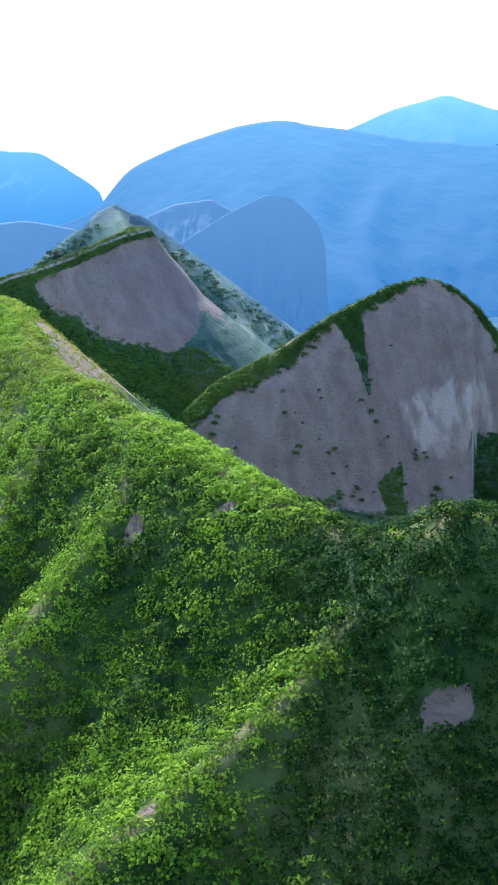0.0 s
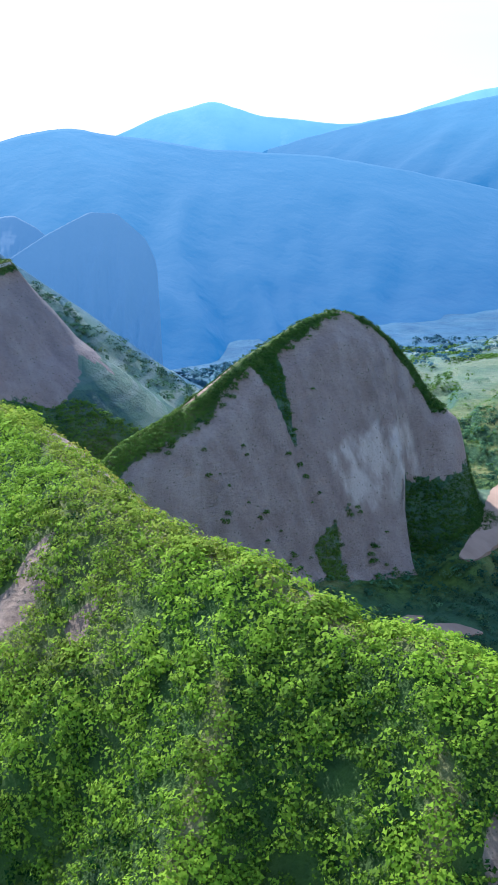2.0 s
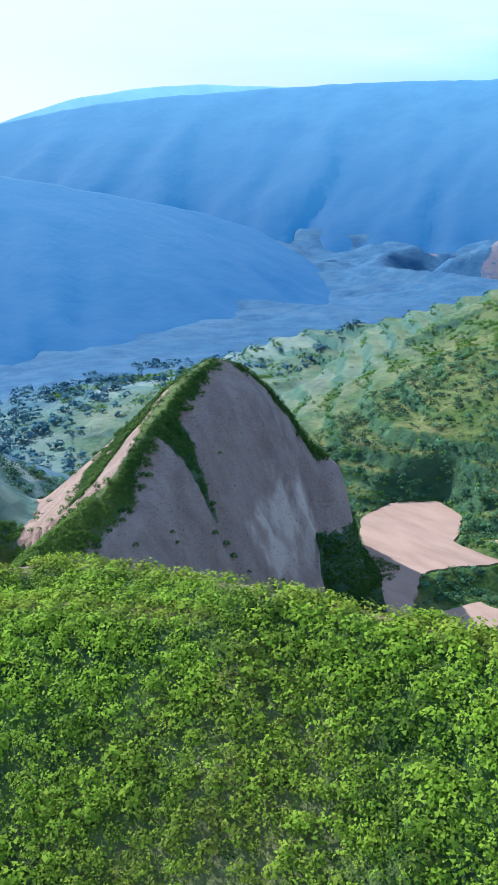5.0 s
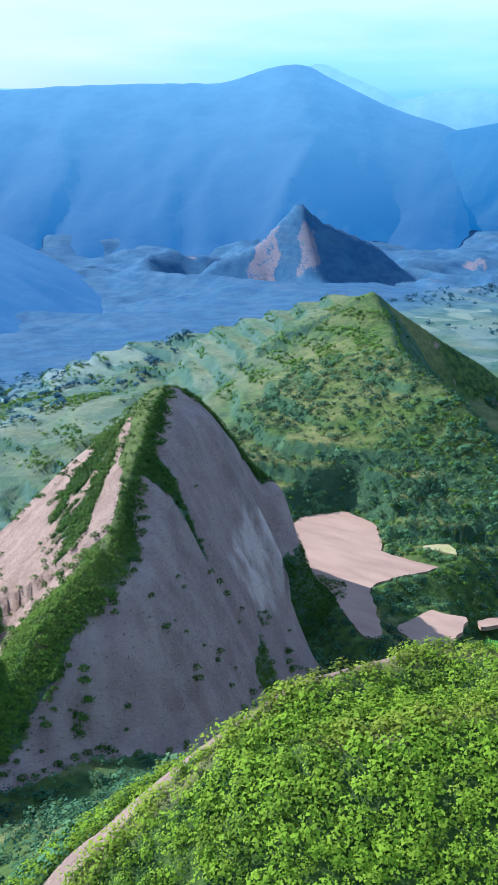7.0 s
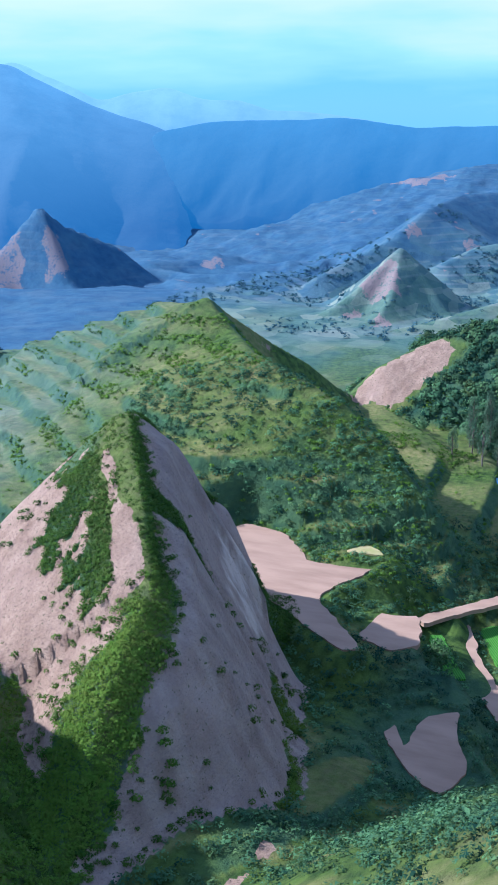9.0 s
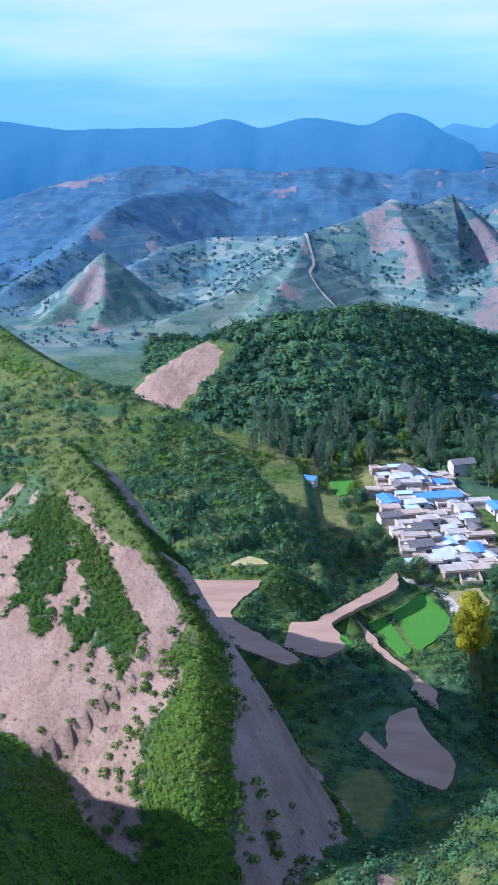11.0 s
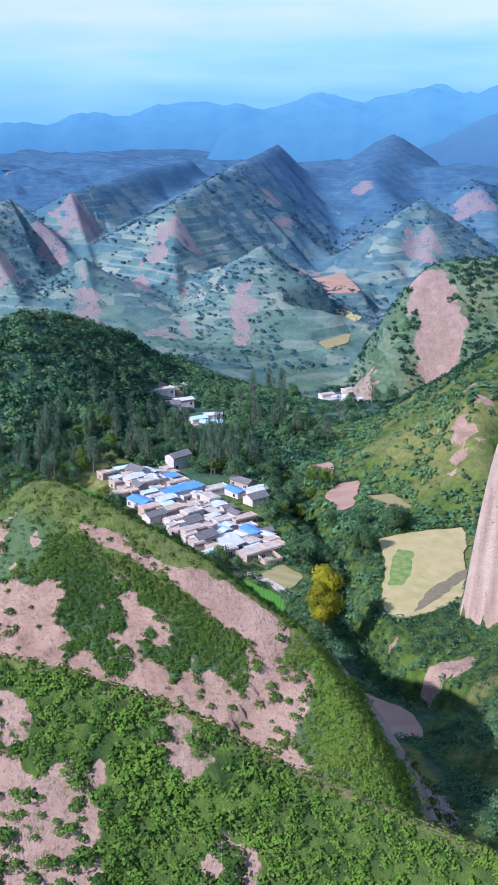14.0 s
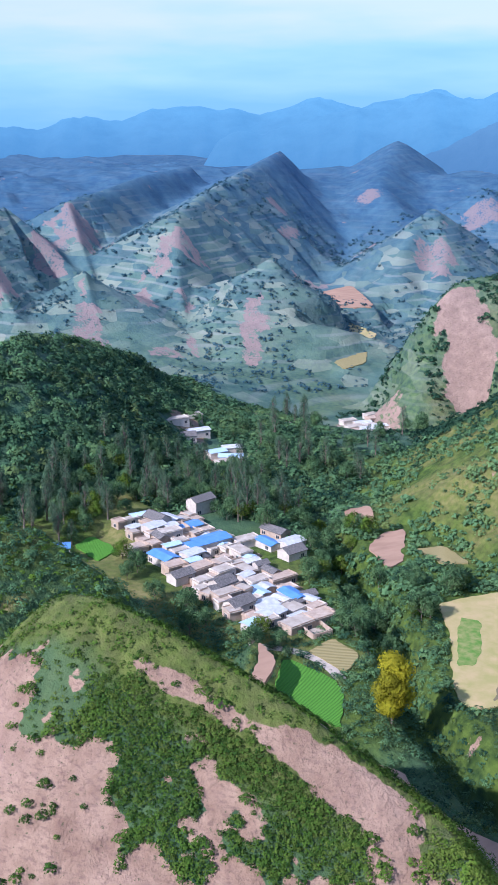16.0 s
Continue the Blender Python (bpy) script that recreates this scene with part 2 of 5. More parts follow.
YELLOW_LEAF = leaf_material("yellow_leaf", (0.20, 0.21, 0.012), (0.45, 0.42, 0.02), (0.40, 0.36, 0.03))
BARK = plain("bark", (0.10, 0.08, 0.06), (0.22, 0.19, 0.15), 0.3)
EARTH = plain("red_earth", (0.395, 0.250, 0.165), (0.285, 0.176, 0.115), 5.0, 0.95, (1, 0.3, 1), 0.05)
BANK = plain("weedy_bank", (0.10, 0.11, 0.04), (0.16, 0.12, 0.06), 0.8, 0.95)
CROP = furrowed("green_crop", (0.050, 0.17, 0.016), (0.095, 0.26, 0.028), 0.6, 60, 0.25)
STUBBLE = furrowed("stubble", (0.20, 0.17, 0.06), (0.34, 0.28, 0.13), 0.9, 20, 0.15)
TAN = plain("tan_soil", (0.43, 0.33, 0.16), (0.29, 0.28, 0.09), 5.0, 0.95)
WEEDS = plain("field_weeds", (0.09, 0.20, 0.03), (0.28, 0.27, 0.10), 2.5, 0.95)
FALLOW = plain("fallow_soil", (0.15, 0.13, 0.075), (0.21, 0.18, 0.10), 1.5, 0.95)
ROAD = plain("dirt_road", (0.38, 0.32, 0.25), (0.48, 0.41, 0.33), 2.0, 0.95)
WHITEWASH = plain("whitewash", (0.44, 0.39, 0.33), (0.60, 0.55, 0.47), 2.0)
EARTHEN = plain("earthen_wall", (0.36, 0.27, 0.20), (0.48, 0.38, 0.29), 1.5)
CONCRETE = plain("concrete_roof", (0.33, 0.28, 0.22), (0.50, 0.44, 0.36), 3.0)
PALE_ROOF = plain("white_sheet_roof", (0.40, 0.41, 0.41), (0.58, 0.59, 0.60), 1.6, 0.5)
BLUE_ROOF = plain("blue_sheet_roof", (0.085, 0.22, 0.46), (0.13, 0.29, 0.54), 3.0, 0.45)
GREY_BLUE_ROOF = plain("pale_blue_roof", (0.36, 0.50, 0.62), (0.46, 0.60, 0.70), 3.0, 0.5)
TILE_ROOF = plain("grey_tile", (0.10, 0.095, 0.09), (0.20, 0.185, 0.17), 0.6, 0.85, None, 0.05)
GLASS = plain("window_glass", (0.03, 0.04, 0.05), (0.05, 0.06, 0.08), 1.0, 0.15)
DOOR_PAINT = plain("door_paint", (0.22, 0.07, 0.04), (0.30, 0.10, 0.06), 0.5)

# ---- relief ----
def vnoise(x, y, seed=0):
    """Smooth value noise, -1 to 1."""
    xi, yi = np.floor(x), np.floor(y)
    fx, fy = x - xi, y - yi
    fx, fy = fx * fx * (3 - 2 * fx), fy * fy * (3 - 2 * fy)

    def corner(a, b):
        v = np.sin(a * 127.1 + b * 311.7 + seed * 74.7) * 43758.5453
        return (v - np.floor(v)) * 2 - 1

    low = corner(xi, yi) * (1 - fx) + corner(xi + 1, yi) * fx
    high = corner(xi, yi + 1) * (1 - fx) + corner(xi + 1, yi + 1) * fx
    return low * (1 - fy) + high * fy


def fbm(x, y, size, octaves=4, seed=0):
    total, amp, norm = 0, 1.0, 0.0
    for o in range(octaves):
        a = 0.6 * o
        u, v = x * math.cos(a) - y * math.sin(a), x * math.sin(a) + y * math.cos(a)
        total = total + amp * vnoise(u / size + 17.3 * o, v / size - 9.1 * o, seed + o)
        norm, amp, size = norm + amp, amp * 0.5, size * 0.5
    return total / norm


def step(a, b, v):
    t = np.clip((v - a) / (b - a), 0, 1)
    return t * t * (3 - 2 * t)


def smax(a, b, k):
    h = np.clip(k - np.abs(a - b), 0, None) / k
    return np.maximum(a, b) + h * h * k * 0.25


def along(x, y, pts):
    """Distance to a crest line, its height at the nearest place, the side (+ is left of the line's way) and the run along it."""
    best = np.full(x.shape, 1e9)
    z, side, run, start = np.zeros(x.shape), np.zeros(x.shape), np.zeros(x.shape), 0.0
    for (ax, ay, az), (bx, by, bz) in zip(pts, pts[1:]):
        dx, dy = bx - ax, by - ay
        length = math.hypot(dx, dy)
        t = np.clip(((x - ax) * dx + (y - ay) * dy) / length ** 2, 0, 1)
        d = np.hypot(x - ax - t * dx, y - ay - t * dy)
        near = d < best
        best = np.where(near, d, best)
        z = np.where(near, az + t * (bz - az), z)
        side = np.where(near, np.sign(dx * (y - ay) - dy * (x - ax)), side)
        run = np.where(near, start + t * length, run)
        start += length
    return best, z, side, run


# Valley floor: places and heights.
FLOOR = [(-150, 150, 42), (0, -100, 40), (-40, 285, 30), (-16, 297, 31), (36, 268, 12), (72, 250, -4), (110, 250, 1), (128, 262, 1),
         (112, 298, 13), (85, 284, 12), (20, 284, 21), (130, 315, 17), (140, 345, 18), (190, 460, 24), (250, 245, -4), (200, 240, -2)]
FLOOR += [(300, 166, -14), (460, 43, -32), (640, 60, -20), (650, -60, -24), (438, 440, 0), (820, 650, 0), (655, 795, 8), (60, 480, 5),
          (20, 690, -10), (125, 212, 0), (160, 195, 0), (215, 185, -2), (150, 262, 0), (400, 180, -10), (360, 185, -10)]
FLOOR += [(1100, 0, 10), (1000, -500, 10), (1000, 1200, 10), (300, 700, 0), (-300, 600, 20), (330, 235, -2), (255, 180, -4), (270, 280, -2)]


def floor_height(x, y):
    num, den = 0, 0
    for px, py, pz in FLOOR:
        w = 1 / ((x - px) ** 2 + (y - py) ** 2 + 150) ** 1.6
        num, den = num + w * pz, den + w
    return num / den


# Hills: name, crest line, slope to the left and to the right of its way, roundness of the crest, unevenness.
HILLS = []


def hill(name, crest, left, right, round_top, rough):
    HILLS.append((name, crest, left, right, round_top, rough))


hill("near_ridge", [(75, 100, 84), (50, 96, 92), (30, 89, 96.5), (19, 82.5, 98), (9, 89, 94), (4, 94, 94.5), (-3, 103, 96), (-14, 119, 96), (-29, 145, 98), (-35, 170, 98.5), (-44, 195, 97), (-50, 214, 94), (-60, 220, 93), (-68, 223, 89.5), (-78, 226, 84), (-95, 230, 70)], 0.85, 1.05, 3, 0.16)
hill("rib_east", [(16, 82.5, 98), (11.4, 81.2, 92.9), (4.9, 77.8, 87.5), (-0.9, 74, 84), (-6.3, 70.7, 81), (-12, 67, 78), (-20, 62, 72)], 1.1, 0.85, 1.2, 0.2)
hill("rib_middle", [(-11, 115, 96), (-13.5, 104, 91.2), (-21.5, 96, 83.2), (-28, 87, 75)], 0.85, 1.1, 1.2, 0.2)
hill("rib_west", [(-20, 129, 96), (-25, 118, 90.5), (-32, 106, 82), (-40, 97, 74)], 0.85, 1.0, 1.2, 0.2)
hill("near_knob", [(-46, 190, 95), (-56, 203, 95.5), (-66, 214, 92.5)], 0.8, 0.8, 4, 0.1)
hill("spur_ridge", [(-51, 427, 93), (-45, 405, 88.5), (-37, 386, 90), (-34, 378, 91), (-42, 369, 90), (-50, 360, 87.5), (-58, 353.5, 84.5), (-67, 345, 82), (-75, 339, 80.5), (-92, 324, 72), (-108, 305, 60)], 1.5, 1.0, 1.2, 0.14)
hill("dome_hill", [(84, 344, 51), (78, 347, 61.5), (72, 349, 68.5), (66, 349, 73.5), (60, 348, 76.5), (54, 346, 78), (44, 340, 76.5), (24, 327, 69.5), (8, 317, 61), (0, 315.5, 57), (-10, 315, 52), (-20, 314, 43), (-32, 313, 33)], 1.75, 0.92, 3, 0.12)
hill("cone_hill", [(-64, 425, 86), (-58, 426, 92), (-51, 427, 94.5), (-44, 428, 91)], 0.8, 0.8, 2.5, 0.12)
hill("terrace_hill", [(246, 560, 30), (265, 519, 40), (269, 460, 60), (269, 446, 64), (261, 423, 66), (240, 402, 58), (214, 384, 57), (196, 357, 53), (186, 339, 48), (175, 320, 37.5), (164, 305, 26), (154, 297, 12)], 1.5, 0.4, 4, 0.1)
hill("terrace_shoulder", [(261, 423, 66.5), (274, 416, 57), (290, 407, 45), (308, 395, 32), (324, 386, 18)], 0.7, 1.15, 1.5, 0.1)
hill("terrace_low", [(225, 450, 45), (205, 465, 33), (180, 486, 22), (150, 520, 16)], 0.3, 0.35, 8, 0.2)
hill("forest_hill", [(334, 388, 6), (345, 373, 24), (355, 353, 35), (363, 335, 42), (368, 310, 47), (385, 284, 47), (410, 266, 45), (424, 258, 46), (434, 247, 40), (462, 222, 30), (490, 190, 14)], 0.75, 0.75, 5, 0.16)
hill("rock_tower", [(55, 100, 94), (72, 145, 92), (85, 178, 84), (93, 197, 71), (96, 205, 63)], 14.0, 11.0, 9, 0.03)
hill("south_ridge", [(190, 146, 18), (215, 128, 34), (271, 69, 38), (300, 20, 42), (330, -60, 50)], 0.75, 0.7, 4, 0.14)
hill("bare_hill", [(440, 25, 6), (446, 12, 40), (447, 0, 49), (444, -13, 53), (432, -43, 55), (409, -101, 55)], 1.4, 1.1, 3, 0.1)
hill("far_ridge", [(560, 420, 0), (640, 345, 18), (700, 315, 34), (755, 297, 46), (790, 255, 58), (810, 226, 70), (840, 196, 62), (880, 165, 70), (850, 139, 44), (825, 126, 24)], 0.6, 0.6, 2, 0.14)
hill("far_spur", [(540, 350, -4), (600, 326, 12), (660, 310, 29), (755, 297, 46)], 0.55, 0.62, 1.5, 0.12)
hill("far_face", [(690, 205, 8), (745, 212, 40), (812, 224, 69)], 0.6, 0.65, 2, 0.14)
hill("pointed_hill", [(573, 495, -7), (620, 473, 12), (665, 452, 39), (672, 450, 41), (660, 428, 18), (635, 397, -10)], 0.75, 1.05, 1.5, 0.12)
hill("pointed_arete", [(565, 445, -6), (610, 442, 10), (670, 450, 40)], 0.8, 0.8, 1.5, 0.12)
hill("pointed_hill_b", [(756, 547, 3), (858, 510, 26), (923, 493, 49), (1027, 479, 58), (1137, 412, 57)], 0.6, 0.6, 2, 0.14)
hill("middle_ridge", [(820, 450, 12), (860, 430, 22), (898, 392, 28), (860, 330, 34), (800, 300, 40)], 0.5, 0.55, 2, 0.14)
hill("pink_peak", [(643, 146, -16), (690, 148, 12), (722, 143, 29), (730, 141, 32), (716, 112, 8), (702, 80, -12)], 0.75, 1.15, 1.2, 0.12)
hill("pink_peak_back", [(734, 144, 27), (760, 165, 12), (830, 200, 2)], 0.4, 0.45, 4, 0.14)
hill("pink_peak_b", [(790, 113, 10), (860, 104, 38), (926, 95, 69), (979, 40, 76), (1060, -30, 84), (1150, -120, 88)], 0.5, 0.95, 1.5, 0.12)
hill("pink_peak_c", [(690, 75, -6), (740, 60, 22), (809, 33, 64), (876, -20, 74), (954, -100, 92), (1040, -170, 100), (1150, -240, 104)], 0.5, 0.95, 1.5, 0.13)
hill("pyramid_hill", [(595, 24, -32), (640, 20, -2), (672, 8, 36), (680, 5, 40), (668, -18, 16), (650, -45, -18)], 0.75, 1.15, 1.2, 0.12)
hill("pyramid_back", [(684, 7, 35), (715, 25, 20), (765, 70, 0)], 0.45, 0.6, 3, 0.14)
hill("back_peak", [(980, -180, 40), (1080, -230, 66), (1190, -251, 84), (1300, -280, 80)], 0.5, 0.6, 2, 0.16)
hill("back_peak_b", [(765, -165, 12), (806, -209, 46), (821, -242, 58), (817, -282, 36), (789, -319, 5)], 0.62, 0.9, 1.5, 0.12)
hill("back_arete", [(726, -185, -8), (773, -223, 29), (819, -240, 57)], 0.7, 0.7, 1.5, 0.12)
hill("back_peak_c", [(977, -296, 50), (1039, -310, 73), (1110, -370, 90), (1194, -439, 114)], 0.55, 0.6, 1.5, 0.12)
hill("back_peak_d", [(856, -363, 26), (928, -384, 68), (987, -471, 52), (1080, -540, 70)], 0.6, 0.6, 1.5, 0.12)
hill("mid_pyramid", [(640, 840, 10), (670, 815, 24), (698, 790, 62), (716, 778, 44), (760, 750, 22)], 0.85, 0.9, 1.2, 0.14)

# Level plots: name, height, outline.
PLOTS = []


def plot(name, z, outline):
    PLOTS.append((name, z, outline))


plot("ploughed", 18, [(103, 344), (116, 360), (134, 364), (146, 356), (142, 342), (124, 328), (127, 309), (111, 316), (102, 318), (79, 299), (76, 303), (92, 323)])
plot("ploughed", 14, [(93, 304), (107, 303), (109, 292), (94, 288), (87, 294)])
plot("ploughed", 11, [(56, 287), (60, 285), (52, 281), (66, 280), (71, 273), (59, 271), (48, 266), (37, 270), (44, 278)])
plot("ploughed", 3, [(128, 289), (132, 283), (115, 277), (92, 265), (83, 266), (95, 274), (111, 283)])
plot("ploughed", 8, [(121, 296), (146, 275), (156, 270), (144, 271), (124, 288), (117, 293)])
plot("crop", 1, [(142, 273), (156, 262), (137, 255), (116, 267)])
plot("crop", 1.3, [(134, 281), (139, 275), (117, 269), (113, 272)])
plot("crop", 5, [(117, 292), (119, 288), (97, 277), (94, 281)])
plot("stubble", 1, [(157, 255), (161, 244), (149, 242), (141, 251)])
plot("tan_field", 20, [(131, 320), (138, 315), (132, 308)])
plot("tan_field", 0, [(169, 202), (169, 187), (165, 168), (115, 204), (111, 218), (111, 228), (115, 232), (126, 228), (146, 213)])
plot("weeds", 0.06, [(158, 202), (153, 198), (140, 207), (131, 216), (133, 221)])
plot("fallow", 0.06, [(134, 189), (127, 195), (118, 211), (112, 224), (124, 212)])
plot("ploughed", -2, [(224, 194), (233, 181), (232, 173), (208, 189), (203, 199)])
plot("ploughed", -4, [(264, 181), (265, 168), (250, 175), (251, 184)])
plot("stubble", -1, [(212, 182), (210, 171), (193, 172), (197, 181)])
plot("crop", -2, [(269, 289), (276, 280), (259, 276), (252, 285)])
plot("ploughed", -9, [(782, -86), (812, -146), (697, -101), (708, -69)])
plot("tan_field", -18, [(691, -71), (633, -64), (605, -38), (619, 5), (632, -36)])
plot("stubble", -20, [(569, 12), (591, -29), (555, -6), (545, 17)])

GORGE = [(52, 252), (72, 246), (92, 249), (111, 245), (132, 237), (154, 228), (185, 216), (212, 207), (236, 200), (265, 192), (305, 176)]


def edge_distance(x, y, outline):
    """Distance to the outline of a plot, less than nothing inside."""
    best, inside = np.full(x.shape, 1e9), np.zeros(x.shape, bool)
    for (ax, ay), (bx, by) in zip(outline, outline[1:] + outline[:1]):
        dx, dy = bx - ax, by - ay
        t = np.clip(((x - ax) * dx + (y - ay) * dy) / (dx * dx + dy * dy), 0, 1)
        best = np.minimum(best, np.hypot(x - ax - t * dx, y - ay - t * dy))
        if dy:
            inside ^= ((ay > y) != (by > y)) & (x < ax + (y - ay) * dx / dy)
    return np.where(inside, -best, best)


def relief(x, y):
    """Height of the ground, and the nearest hill's number, distance from its crest, side and run."""
    h = floor_height(x, y) + 1.2 * fbm(x, y, 40, 4, 3)
    far = step(560, 950, x) + step(620, 1000, y)
    h = h + np.clip(far, 0, 1) * ((58 - 30 * step(880, 1000, x)) * (0.34 - np.abs(fbm(x, y, 170, 5, 8))) + 12 * step(560, 800, x) * (0.3 - np.abs(fbm(x, y, 70, 4, 9))) - 24)
    # The land climbs to a plateau in the far east.
    reach_out = np.hypot(x + 60, y - 250)
    h = h + 84 * step(900, 1420, reach_out) * step(450, 900, x) * step(900, 500, y)
    h = h - 80 * step(1400, 2600, y) - 260 * step(1350, 2000, y) * step(600, 300, x)
    top = np.full(x.shape, -1e9)
    which, dist, sides, runs = np.zeros(x.shape, int) - 1, np.zeros(x.shape), np.zeros(x.shape), np.zeros(x.shape)
    for n, (name, pts, left, right, r, rough) in enumerate(HILLS):
        xs, ys = [p[0] for p in pts], [p[1] for p in pts]
        reach = 200
        box = (x > min(xs) - reach) & (x < max(xs) + reach) & (y > min(ys) - reach) & (y < max(ys) + reach)
        if not box.any():
            continue
        px, py = x[box], y[box]
        d, z, side, run = along(px, py, pts)
        slope = np.where(side > 0, left, right)
        wide = d * (1 + rough * 1.6 * fbm(run, d * 0.35 + 50 * side, 26, 4, n + 20) * step(0, 12, d))
        drop = slope * (np.sqrt(wide * wide + r * r) - r)
        if name == "dome_hill":
            side = np.where(run < 0.01, 1, side)
            cliff = 0.85 * wide + np.clip(wide - 8, 0, None) * 1.05 + 2.6 * np.exp(-((run - 62 - 0.25 * (d - 10)) / 2.2) ** 2) * step(6, 14, d)
            drop = np.where(side > 0, cliff, drop)
            drop = drop + np.where(side > 0, 1.6 * fbm(run, d, 14, 3, 77) * step(2, 10, d) + 1.3 * fbm(run, d * 0.12, 5, 3, 78) * step(8, 16, d), 0)
        if name == "spur_ridge":
            drop = np.where(side > 0, np.where(wide < 16, 1.5 * wide, 24 + 0.92 * (wide - 16)), drop)
        if name == "near_ridge":
            rib = np.sin(run / 17.0 * 6.283 + 0.6 + d * 0.02) + 0.6 * np.sin(run / 9.3 * 6.283)
            drop = drop + np.where(side > 0, 0.8 * rib * step(3, 22, d) + 0.16 * d * step(3, 14, d) * step(132, 112, py), 0)
        hh = z - drop + 0.5 * fbm(px, py, 9, 3, n) * step(0, 6, d)
        better = hh > top[box]
        for arr, val in ((top, hh), (dist, d), (sides, side), (runs, run)):
            arr[box] = np.where(better, val, arr[box])
        which[box] = np.where(better & (hh > h[box] - 4), n, which[box])
        h[box] = smax(h[box], hh, 5.0)
    # Terraces on the farmed slopes.
    farmed = np.isin(which, [n for n, a in enumerate(HILLS) if a[0] in ("terrace_hill", "terrace_low", "south_ridge")])
    rise = np.where(x > 500, 7.0, 5.2)
    level = h / rise + 0.25 * fbm(x, y, 60, 2, 90)
    stepped = h + rise * (np.floor(level) + step(0.62, 1.0, level - np.floor(level)) - level)
    amount = np.where(farmed, np.where((x > 150) & (y < 200), 0.35, 0.95), 0.45 * step(500, 600, x) * (which < 0)) * step(np.where(x > 500, -0.15, -0.45), np.where(x > 500, 0.2, 0.0), fbm(x, y, np.where(x > 500, 90, 45), 2, 91))
    h = h + amount * (stepped - h)
    # The gorge beside the village, and the level plots.
    box = (x > 30) & (x < 330) & (y > 150) & (y < 290)
    d = along(x[box], y[box], [(a, b, 0) for a, b in GORGE])[0] + 2.0 * fbm(x[box], y[box], 14, 3, 95)
    h[box] = np.minimum(h[box], np.maximum(h[box] - 11 * step(10, 3, d), -14))
    for name, z, outline in PLOTS:
        xs, ys = [p[0] for p in outline], [p[1] for p in outline]
        box = (x > min(xs) - 10) & (x < max(xs) + 10) & (y > min(ys) - 10) & (y < max(ys) + 10)
        if box.any():
            keep = step(0.5, 9.0, edge_distance(x[box], y[box], outline))
            h[box] = h[box] * keep + (z - 0.45) * (1 - keep)
    return h, which, dist, sides, runs

# ---- large structure ----
def mesh_from(name, verts, faces, material=None, smooth=False):
    me = bpy.data.meshes.new(name)
    verts = np.asarray(verts, dtype=np.float32)
    faces = np.asarray(faces, dtype=np.int32)
    k = faces.shape[1]
    me.vertices.add(len(verts))
    me.vertices.foreach_set("co", verts.ravel())
    me.loops.add(faces.size)
    me.loops.foreach_set("vertex_index", faces.ravel())
    me.polygons.add(len(faces))
    me.polygons.foreach_set("loop_start", np.arange(0, faces.size, k, dtype=np.int32))
    me.polygons.foreach_set("loop_total", np.full(len(faces), k, dtype=np.int32))
    if smooth:
        me.polygons.foreach_set("use_smooth", np.ones(len(faces), dtype=bool))
    me.update(calc_edges=True)
    if material:
        me.materials.append(material)
    return me


def grid_faces(nu, nv):
    i = np.arange(nu * nv).reshape(nu, nv)
    return np.stack([i[:-1, :-1], i[1:, :-1], i[1:, 1:], i[:-1, 1:]], -1).reshape(-1, 4)


def spaced(*parts):
    """Grid lines from (start, stop, spacing) stretches."""
    out = [np.arange(a, b, s) for a, b, s in parts]
    return np.concatenate(out + [[parts[-1][1]]]).astype(float)


NAMES = [h[0] for h in HILLS]


def spot(x, y, cx, cy, rx, ry, turn=0.0, ragged=0.35, size=9.0, seed=5):
    """1 inside a ragged oval on the ground, 0 outside."""
    c, s = math.cos(radians(turn)), math.sin(radians(turn))
    u, v = (x - cx) * c + (y - cy) * s, -(x - cx) * s + (y - cy) * c
    r = np.sqrt((u / rx) ** 2 + (v / ry) ** 2) + ragged * fbm(x, y, size, 4, seed)
    return step(1.06, 0.94, r)


